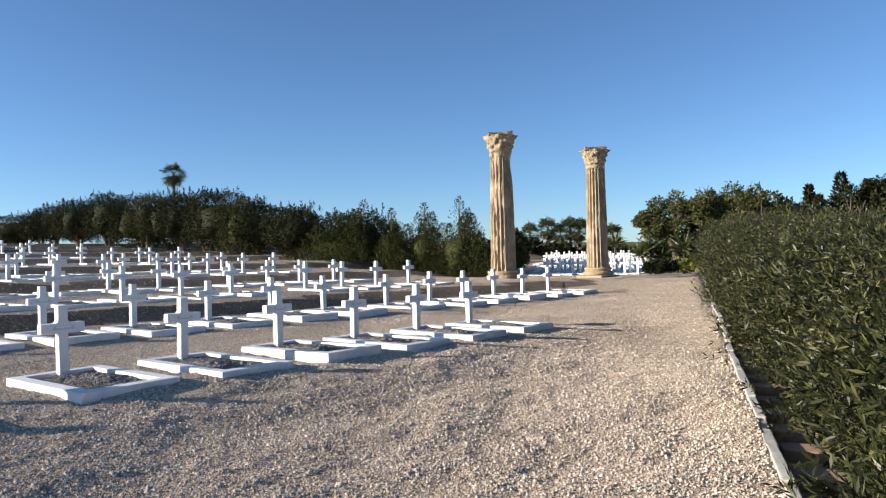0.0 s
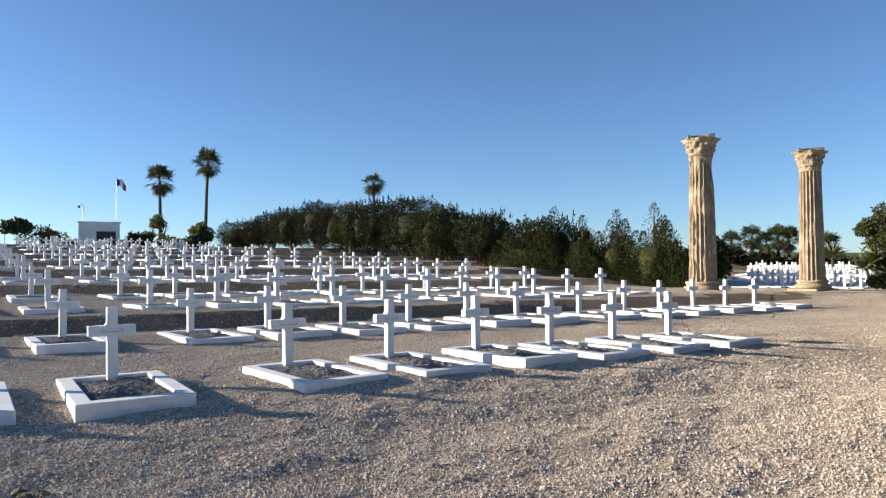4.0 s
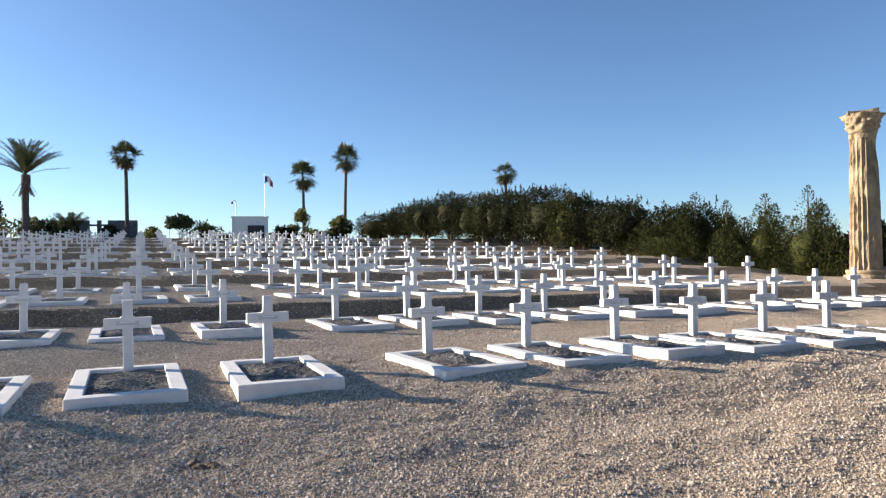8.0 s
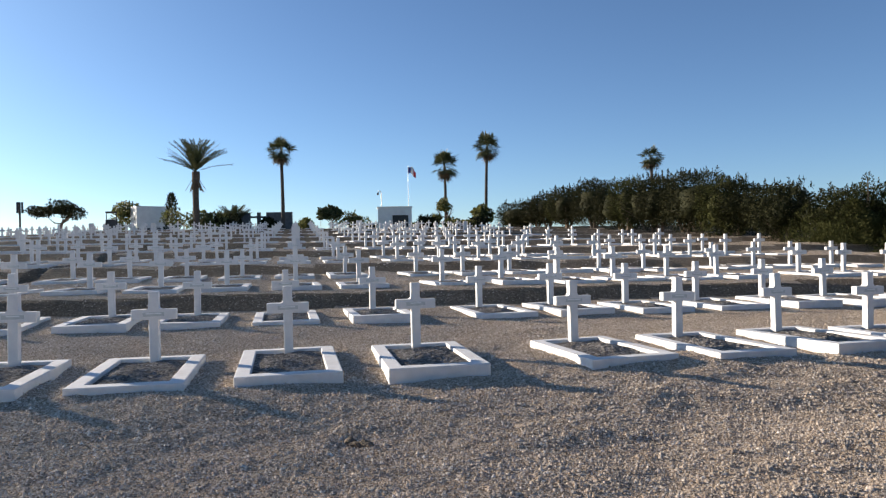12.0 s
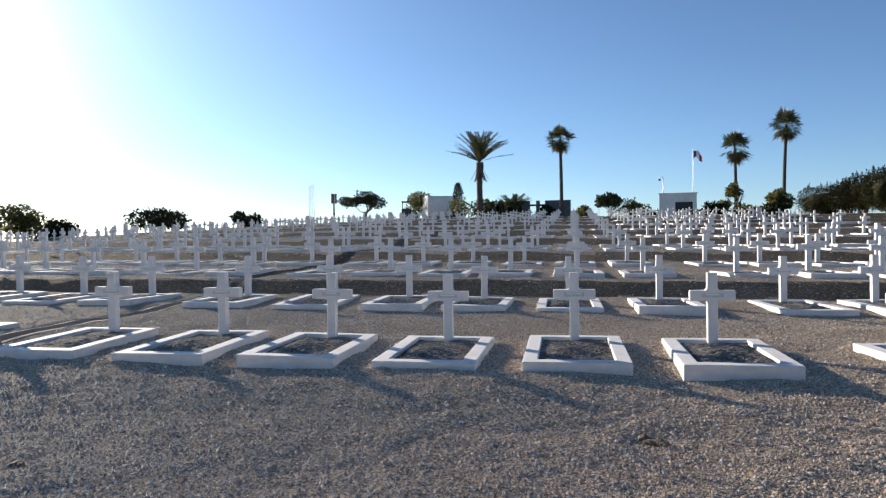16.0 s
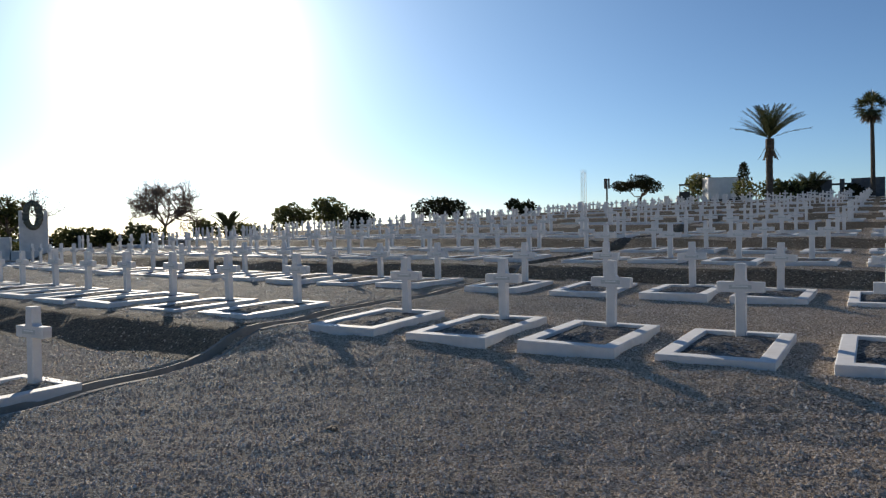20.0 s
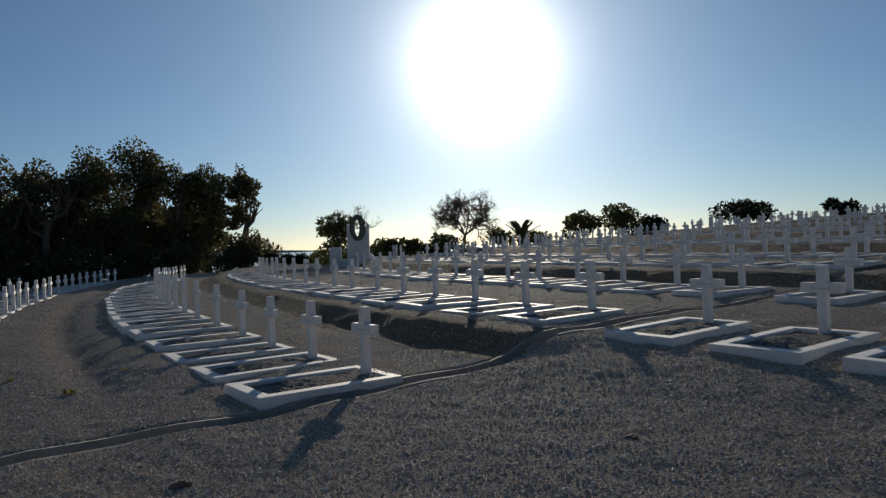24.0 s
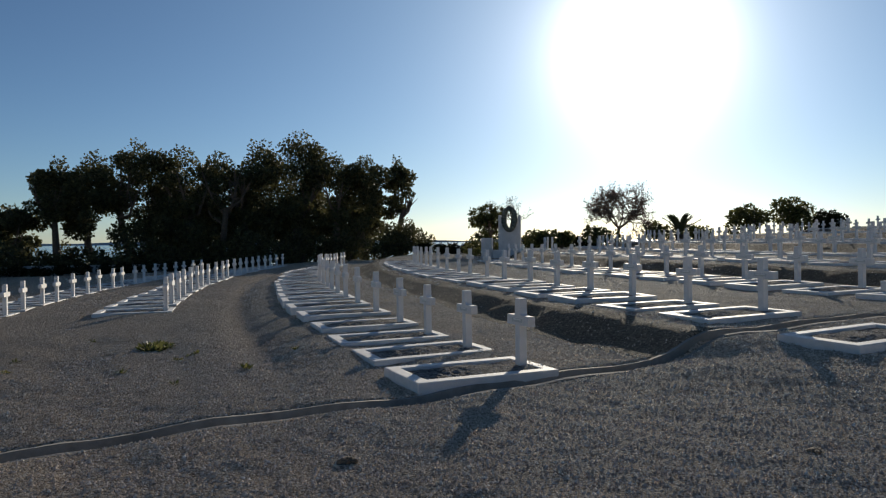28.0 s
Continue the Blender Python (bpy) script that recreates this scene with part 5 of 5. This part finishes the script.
bush("shrub", "low dark green shrub at the path's end", 31.6, 19.9, 0.75, 0.7, PINE, 114, 2400, 0.16, "shrubs at the path's end")
for i, (x, y, h) in enumerate([(67.2, 60.0, 3.6), (68.6, 58.4, 4.3), (69.6, 57.2, 3.5), (71.0, 55.4, 4.0), (70.4, 56.3, 4.2), (73.4, 52.2, 3.2), (72.2, 53.6, 3.6)]):
    fan_palm(x, y, h, 1.7, 120 + i, "far fan palm in a cluster past the columns", z=0.6)
for i, (x, y, h, w) in enumerate([(50.8, 20.2, 5.4, 0.6), (51.5, 18.4, 6.1, 0.95), (52.0, 17.0, 5.5, 0.8), (52.6, 15.2, 5.8, 0.7), (52.2, 14.2, 5.7, 0.7), (50.4, 19.4, 4.6, 0.9)]):
    spire("cypress", "tall dark narrow cypress", "cypress", x, y, h, w, PINE, 130 + i, n=3200, size=0.26, feathery=0.1, group="tall cypresses")
tree("stone_pine", "broad dark umbrella pine among cypresses", "tree", 53.0, 16.3, 5.9, 2.0, PINE, 135, n=5000, size=0.25, low=0.5, lumps=13)
for i, (x, y, h) in enumerate([(50.2, 21.3, 4.6), (51.0, 17.6, 5.2), (51.6, 15.6, 5.0), (51.2, 13.4, 5.0)]):
    tree("dark_tree", "dense dark green tree below the cypresses", "tree", x, y, h, 1.5, PINE, 136 + i, n=3000, size=0.22, low=0.3, group="trees below the cypresses")
for i in range(5):
    x, y = 76 - i * 1.2, 30 + i * 4.4
    tree("far_tree", "dark green tree in the far woodland", "tree", x + 8, y, 2.6 + (i * 1.3 % 0.8), 3.0, PINE, 140 + i, n=1800, size=0.35, low=0.15, group="far woodland")

# ---- the top of the hill ----
fan_palm(12.7, 91.2, 10.8, 2.15, 3, "tall slim fan palm on the hilltop")
fan_palm(7.6, 91.8, 8.5, 2.15, 4, "fan palm with a shaggy head on the hilltop")
fan_palm(-11.0, 77.4, 8.45, 1.75, 5, "slim fan palm with a ragged head on the hilltop")
date_palm("date_palm", -18.85, 72.83, 5.9, 3.6, 6, "date palm with a wide arching crown on the hilltop")
date_palm("date_palm", -16.6, 79.5, 0.7, 2.6, 8, "low young palm on the hilltop lawn", fronds=30)
for i, (x, y, h, w) in enumerate([(12.2, 90.4, 2.3, 0.9), (7.2, 91.0, 3.2, 1.2), (12.0, 93, 2.2, 1.1)]):
    tree("palm_shrub", "shaggy dark green shrub at a palm's foot", "shrub", x, y, h + 1, w + 0.4, BROADLEAF, 150 + i, n=1500, size=0.35, low=0.35, lumps=5)
tree("yucca_tree", "small dark branched tree on the hilltop", "tree", -6.6, 86, 3.0, 1.5, PALM_LEAF, 154, n=1500, size=0.4, low=0.55, lumps=5)
for i, (x, y, h, w) in enumerate([(-4.2, 86, 2.4, 1.9), (4.6, 88, 1.9, 1.6), (9.5, 88.5, 1.4, 2.6), (10.8, 89, 1.7, 2.4), (-9.0, 82, 1.5, 1.2), (-2.6, 89, 1.3, 2.0), (3.2, 92, 1.4, 2.0), (-12.8, 78.5, 1.4, 1.3), (-19.0, 74.5, 2.2, 2.2), (-16.9, 75.8, 1.8, 1.8)]):
    bush("hill_bush", "dark green rounded bush on the hilltop", x, y, h, w, PINE if i % 2 else BROADLEAF, 160 + i, 1500, 0.3, "hilltop bushes")
spire("cypress", "small dark pointed cypress beside a white cabin", "cypress", -22.4, 77.0, 3.9, 0.75, PINE, 175, n=1800, size=0.25, feathery=0.0)
tree("olive_tree", "leafy dark tree behind the white cabin", "tree", -29.0, 82.5, 3.6, 2.2, BROADLEAF, 176, n=2200, size=0.3, low=0.25)
tree("umbrella_pine", "flat-topped umbrella pine with forked bare trunk", "tree", -26.9, 60.96, 3.1, 2.2, PINE, 177, n=4200, size=0.17, low=0.66, lumps=9, flat=0.62, count=5)
bush("hill_bush", "wide dark dome-shaped bush on the skyline", -44.6, 54.8, 2.3, 2.6, PINE, 178, 3600, 0.25, "hilltop bushes")
bush("hill_bush", "dark round bush on the skyline", -38.5, 60, 1.5, 1.3, PINE, 179, 1800, 0.25, "hilltop bushes")
tree("skyline_tree", "dark spreading tree on the skyline", "tree", -51.5, 42.3, 2.6, 1.7, BROADLEAF, 180, n=2800, size=0.25, low=0.3, group="skyline trees")
tree("skyline_tree", "dark spreading tree on the skyline", "tree", -50.8, 46.3, 3.1, 1.9, BROADLEAF, 181, n=3000, size=0.25, low=0.35, group="skyline trees")
tree("skyline_tree", "low dark spreading tree on the skyline", "tree", -49.5, 48.9, 1.6, 1.7, PINE, 182, n=2000, size=0.25, low=0.3, group="skyline trees")
bare_tree("leafless brown tree with a wide fine twiggy crown", -52.5, 30.4, 5.4, 3.3, 183, 6, 9000)
date_palm("date_palm", -49.5, 34.2, 0.6, 1.9, 184, "low young palm near the bare tree", fronds=26)
for i, (x, y, h, w) in enumerate([(-49.5, 27.0, 1.8, 1.2), (-47.0, 22.8, 1.3, 1.0), (-46.6, 21.2, 1.4, 1.1), (-51.0, 33.0, 1.6, 1.4), (-51.2, 37.0, 1.2, 1.6)]):
    bush("skyline_bush", "dark bush on the skyline behind the graves", x, y, h, w, BROADLEAF, 190 + i, 1400, 0.22, "skyline bushes")
tree("broadleaf_tree", "leafy green tree beside the monument", "tree", -45.7, 16.7, 3.45, 1.5, BROADLEAF, 196, n=5500, size=0.18, low=0.04, lumps=18, clump=(0.26, 0.42))
bare_tree("thin leafless tree behind the monument", -45.2, 17.9, 4.0, 1.0, 197, 3, 900)

# ---- gum trees on the seaward side ----
for i, (x, y, h, w, low) in enumerate([(-58.6, 13.5, 8.3, 1.7, 0.5), (-59.6, 11.0, 8.6, 2.5, 0.3), (-60.0, 8.4, 8.8, 2.9, 0.3), (-60.3, 5.8, 10.8, 3.5, 0.28), (-60.5, 2.6, 10.1, 3.3, 0.3), (-60.6, -0.6, 9.3, 3.1, 0.3), (-60.5, -3.4, 9.7, 3.1, 0.3), (-60.2, -6.6, 9.9, 3.1, 0.3), (-59.8, -9.6, 9.0, 2.9, 0.42), (-59.4, -12.0, 8.5, 2.3, 0.48), (-58.9, -15.0, 5.0, 2.0, 0.3), (-63, 4.5, 9.0, 3.8, 0.2), (-63, -4, 8.4, 3.8, 0.2), (-61, -19.5, 4.1, 2.1, 0.25)]):
    tree("gum_tree", "large dark backlit gum tree with open leafy crown", "tree", x, y, h, w, GUM, 200 + i, n=5500 if w < 1.8 else 11000, size=0.2, low=low - 0.04, group="gum trees", lumps=30, inner=0.35, count=6, clump=(0.22, 0.36), droop=0.25, slim=0.42)
for i, (x, y, h) in enumerate([(-66, 11, 6.0), (-66.5, 6, 7.0), (-66, 1, 7.0), (-66.5, -4, 6.8)]):
    tree("gum_tree", "dark gum tree deep in the grove", "tree", x, y, h, 3.4, GUM, 240 + i, n=6500, size=0.32, low=0.1, group="gum trees", lumps=22, inner=0.2, clump=(0.25, 0.4))
for i in range(30):
    x, y = -57.2 + 1.6 * math.sin(i * 0.9), 14.5 - i * 1.3
    bush("scrub", "dark low scrub under the gum trees", x, y, (2.3 + 0.7 * math.sin(i * 2.1)) * (0.78 if i > 16 else 1), 1.5, GUM, 220 + i, 1200, 0.24, "scrub under the gum trees")
bush("scrub", "leafy green bush at the end of the gum trees", -57.0, 13.4, 3.2, 1.7, GUM, 251, 3600, 0.2, "scrub under the gum trees")
for i in range(12):
    bush("clipped_hedge", "low dark hedge against the sea", -56 + 0.3 * i, 15 + i * 1.2, 0.9, 0.9, PINE, 260 + i, 1500, 0.16, "seaward hedge")
wall_me = mesh_of("boundary_wall", box_bm(-0.12, 0.12, -9, 9, -0.5, 0.6, 0.02), SHADED_PLASTER)
bw = tagged(new("boundary_wall", wall_me), "low boundary wall below the gum trees, coloured grey for shade", "wall", kind="structure")
bw.matrix_basis = pose(-55.0, -9, ground_z(-55.0, -9))
for i in range(16):
    bush("low_hedge", "low dark clipped hedge in front of the boundary wall", -53.6 + 0.3 * math.sin(i), 1.5 - i * 1.35, 0.75, 0.8, PINE, 280 + i, 1300, 0.14, "hedge by the boundary wall")

# ---- buildings and posts on the hilltop ----
hut = thing("white_hut", pose(0.95, 86.9, ground_z(0.95, 86.9)), "small white flat-roofed hut with a dark doorway", "hut")
for x0, x1, y0, y1, z0 in ((-2.0, -0.3, -1.8, -1.6, -0.3), (1.6, 2.0, -1.8, -1.6, -0.3), (-0.3, 1.6, -1.8, -1.6, 1.85), (-2.0, -1.8, -1.6, 1.8, -0.3), (1.8, 2.0, -1.6, 1.8, -0.3), (-1.8, 1.8, 1.6, 1.8, -0.3)):
    part("wall", mesh_of("wall", box_bm(x0, x1, y0, y1, z0, 2.75), WALL_PAINT), hut)
part("roof", mesh_of("roof", box_bm(-2.1, 2.1, -1.9, 1.9, 2.753, 2.88, 0.02), WALL_PAINT), hut, "flat white roof slab")
part("door", mesh_of("door", box_bm(-0.28, 1.58, -1.72, -1.66, -0.1, 1.84, 0.01), DARK_METAL), hut, "dark metal double door")

pole = thing("flagpole", pose(2.7, 88.1, ground_z(2.7, 88.1)), "thin white flagpole with a blue, white and red flag", "flagpole")
v, f = tube([(0, 0, -0.2), (0, 0, 8.1)], [0.04, 0.022], 8)
part("pole", mesh_from("pole", v, f, STEEL), pole)
cloth_v, cloth_f, cloth_i = [], [], []
for i in range(13):
    for j in range(5):
        s = i / 12
        cloth_v.append((0.04 + 0.95 * s, 0.22 * math.sin(s * 7) * s + 0.05 * j * s, 8.0 - 0.85 * j / 4 - 0.75 * s * s - 0.12 * math.sin(s * 9 + j * 0.5)))
for i in range(12):
    for j in range(4):
        a = i * 5 + j
        cloth_f.append((a, a + 5, a + 6, a + 1))
        cloth_i.append(i // 4)
part("flag", mesh_from("flag", cloth_v, cloth_f, BLUE, WHITE_CLOTH, RED, index=cloth_i, smooth=True), pole, "blue, white and red cloth flag")

lamp = thing("lamp_post", pose(-0.6, 86.0, ground_z(-0.6, 86.0)), "grey lamp post with a short bent arm", "lamp post")
v, f = tube([(0, 0, -0.2), (0, 0, 4.5), (-0.08, 0, 4.75), (-0.3, 0, 4.8), (-0.4, 0, 4.6)], [0.07, 0.05, 0.045, 0.045, 0.045], 8)
part("pole", mesh_from("pole", v, f, STEEL), lamp)
part("lamp_head", mesh_of("lamp_head", box_bm(-0.52, -0.3, -0.1, 0.1, 4.35, 4.6, 0.03), GREY_PANEL), lamp)

cabin = thing("site_cabin", pose(-26.0, 81.4, ground_z(-26.0, 81.4) + 0.4, 0, 0, 34), "white metal site cabin with two small windows", "cabin")
part("body", mesh_of("body", box_bm(-1.75, 1.75, -1.15, 1.15, 0.1, 2.4, 0.03), WALL_PAINT), cabin)
part("roof_edge", mesh_of("roof_edge", box_bm(-1.8, 1.8, -1.2, 1.2, 2.4, 2.48, 0.02), STEEL), cabin)
for y0 in (-0.75, 0.25):
    part("window", mesh_of("window", box_bm(-1.78, -1.73, y0, y0 + 0.5, 1.0, 1.9, 0.01), STEEL), cabin, "small shuttered window")
part("skid", mesh_of("skid", box_bm(-1.65, 1.65, -0.95, 0.95, -0.7, 0.1, 0.02), DARK_METAL), cabin)

digger = thing("compact_loader", pose(-27.9, 75.3, ground_z(-27.9, 75.3) + 0.1, 0, 0, 20), "small dark loader with an open cab", "loader")
part("body", mesh_of("body", box_bm(-0.55, 0.55, -1.0, 0.9, 0.3, 1.15, 0.08), DARK_METAL), digger)
for x0 in (-0.5, 0.42):
    for y0 in (-0.5, 0.72):
        part("cab_post", mesh_of("cab_post", box_bm(x0, x0 + 0.08, y0, y0 + 0.08, 1.1, 1.85, 0.01), DARK_METAL), digger)
part("cab_roof", mesh_of("cab_roof", box_bm(-0.55, 0.55, -0.6, 0.9, 1.85, 1.97, 0.03), DARK_METAL), digger)
for sx_ in (-0.62, 0.62):
    for sy_ in (-0.75, 0.75):
        wbm = bmesh.new()
        bmesh.ops.create_cone(wbm, cap_ends=True, segments=20, radius1=0.38, radius2=0.38, depth=0.25, matrix=pose(sx_, sy_, 0.38, 0, 90, 0))
        bmesh.ops.bevel(wbm, geom=wbm.edges[:], offset=0.03, segments=1, affect="EDGES")
        part("wheel", mesh_of("wheel", wbm, DARK_METAL), digger)

gate = thing("screen_wall", pose(-14.2, 79.5, ground_z(-14.2, 79.5)), "low dark grey panel wall with two gaps", "wall")
for x0, x1 in ((-4.2, -0.6), (0.1, 0.5), (1.1, 3.9)):
    part("panel", mesh_of("panel", box_bm(x0, x1, -0.15, 0.15, -0.3, 2.0, 0.02), GREY_PANEL), gate)
part("rail", mesh_of("rail", box_bm(-0.6, 1.1, -0.08, 0.08, 1.4, 1.6, 0.01), GREY_PANEL), gate)

sign = thing("notice_board", pose(-8.0, 88.0, ground_z(-8.0, 88.0)), "small dark square sign on a thin post", "sign")
v, f = tube([(0, 0, -0.2), (0, 0, 1.5)], [0.03, 0.03], 6)
part("post", mesh_from("post", v, f, STEEL), sign)
part("board", mesh_of("board", box_bm(-0.3, 0.3, -0.03, 0.03, 1.5, 2.1, 0.01), DARK_METAL), sign)

mast = thing("lattice_mast", pose(-56.1, 106.8, ground_z(-56.1, 106.8) - 0.1), "thin grey steel lattice mast far behind the hill", "mast")
MH = 11.5 - ground_z(-56.1, 106.8)
bars = []
for cx_, cy_ in ((-0.35, -0.35), (0.35, -0.35), (0.35, 0.35), (-0.35, 0.35)):
    bars.append(tube([(cx_, cy_, 0), (cx_ * 0.8, cy_ * 0.8, MH)], [0.03, 0.03], 4))
k = 0.0
while k < MH - 0.6:
    for (ax, ay), (bx, by) in (((-0.35, -0.35), (0.35, -0.35)), ((0.35, -0.35), (0.35, 0.35)), ((0.35, 0.35), (-0.35, 0.35)), ((-0.35, 0.35), (-0.35, -0.35))):
        bars.append(tube([(ax, ay, k), (bx, by, k + 0.6)], [0.02, 0.02], 4))
    k += 0.6
v, f = joined(bars)
part("lattice", mesh_from("lattice", v, f, STEEL), mast)

aerial = thing("antenna_post", pose(-29.3, 59.9, ground_z(-29.3, 59.9)), "dark post with a cluster of panels at the top", "antenna")
v, f = tube([(0, 0, -0.2), (0, 0, 2.9)], [0.09, 0.07], 8)
part("post", mesh_from("post", v, f, DARK_METAL), aerial)
for k in range(3):
    a = k * 2.1
    part("panel", mesh_of("panel", box_bm(-0.09, 0.09, -0.05, 0.05, 2.0, 2.9 , 0.02), DARK_METAL), aerial, m=pose(0.2 * math.cos(a), 0.2 * math.sin(a), 0, 0, 0, math.degrees(a) + 90))

# ---- monument with its ring ----
mon = thing("monument", pose(MON_X, MON_Y, ground_z(MON_X, MON_Y), 0, 0, 64), "grey stone monument slab with a large dark bronze wreath", "monument")
# a slab whose top is cut out in a deep bow, with the wreath standing in the bow
bow = [(0.48 * math.cos(radians(k * 15)), 2.3 - 0.95 * math.sin(radians(k * 15))) for k in range(13)]
outline = [(-0.63, -0.3), (0.63, -0.3), (0.63, 2.3)] + bow + [(-0.63, 2.3)]
bm = bmesh.new()
front = bm.faces.new([bm.verts.new((x, -0.22, z)) for x, z in outline])
ex = bmesh.ops.extrude_face_region(bm, geom=[front])
bmesh.ops.translate(bm, verts=[g for g in ex["geom"] if isinstance(g, bmesh.types.BMVert)], vec=(0, 0.44, 0))
bmesh.ops.recalc_face_normals(bm, faces=bm.faces[:])
bmesh.ops.bevel(bm, geom=[e for e in bm.edges if e.calc_length() > 0.4], offset=0.02, segments=1, affect="EDGES")
part("slab", mesh_of("slab", bm, GREY_STONE), mon)
part("plinth", mesh_of("plinth", box_bm(-0.95, 0.95, -0.6, 0.6, -0.4, 0.32, 0.03), GREY_STONE), mon)
part("side_block", mesh_of("side_block", box_bm(-1.6, -1.0, -0.45, 0.45, -0.4, 1.0, 0.03), GREY_STONE), mon)
rv, rf = [], []
for i in range(48):
    w = 2 * math.pi * i / 48
    for j in range(10):
        q = 2 * math.pi * j / 10
        leafy = 1 + 0.12 * math.sin(i * 2.5) + 0.06 * math.sin(i * 4.1 + 1)
        rv.append(((0.305 + 0.155 * math.cos(q) * leafy) * math.cos(w), -0.30 + 0.12 * math.sin(q) * leafy, 2.06 + (0.60 + 0.14 * math.cos(q) * leafy) * math.sin(w)))
for i in range(48):
    for j in range(10):
        rf.append((i * 10 + j, (i + 1) % 48 * 10 + j, (i + 1) % 48 * 10 + (j + 1) % 10, i * 10 + (j + 1) % 10))
part("wreath", mesh_from("wreath", rv, rf, BRONZE), mon, "dark oval wreath ring with open middle")

# ---- small things on the gravel ----
tuft_rng = np.random.default_rng(9)


def tuft(x, y, r, tall, n, label):
    a = tuft_rng.uniform(0, 6.28, n)
    q = r * np.sqrt(tuft_rng.random(n))
    p = np.stack([np.cos(a) * q, np.sin(a) * q * 0.6, np.zeros(n)], 1)
    d = np.stack([np.cos(a) * 0.9, np.sin(a) * 0.9, np.full(n, 0.7)], 1)
    v, f = leaves(tuft_rng, p, d, tall, tall * 0.2, 0.0, 0.9)
    ob = tagged(new("weed_tuft", mesh_from("weed_tuft", v, f, BROADLEAF)), label, "weed", "weeds on the gravel")
    ob.matrix_basis = pose(x, y, ground_z(x, y))


tuft(-12.1, -0.85, 0.36, 0.09, 330, "low straggling dull green weed on the gravel")
tuft(-9.98, 0.43, 0.08, 0.08, 40, "tiny green weed in the gravel")
for i in range(9):
    tuft(tuft_rng.uniform(-14, -9), tuft_rng.uniform(-3, 1.5), 0.05, 0.06, 14, "tiny green weed in the gravel")


def clod(x, y, r, seed):
    bm = bmesh.new()
    for k in range(4):
        tmp = bmesh.new()
        bmesh.ops.create_icosphere(tmp, subdivisions=2, radius=r * (0.8 - 0.15 * k), matrix=Matrix.Translation((math.cos(seed + k * 2.1) * r * 0.7 * (k > 0), math.sin(seed + k * 2.1) * r * 0.7 * (k > 0), r * 0.2)))
        for v in tmp.verts:
            v.co += v.co.normalized() * noise.noise(v.co * 18 + Vector((seed, k, 0))) * r * 0.5
            v.co.z *= 0.6
        me = bpy.data.meshes.new("tmp")
        tmp.to_mesh(me)
        tmp.free()
        bm.from_mesh(me)
        bpy.data.meshes.remove(me)
    ob = tagged(new("earth_clod", mesh_of("earth_clod", bm, EARTH)), "dark crumbled earth clod on gravel, two added for a dark hollow", "clod", "clods on the gravel")
    ob.matrix_basis = pose(x, y, ground_z(x, y))


# first two added to make the kicked-out hollow dark
clod(-0.455, 5.80, 0.075, 1)
clod(-0.57, 5.90, 0.05, 2)
clod(-5.69, 1.05, 0.06, 3)
clod(-4.66, 4.18, 0.05, 4)
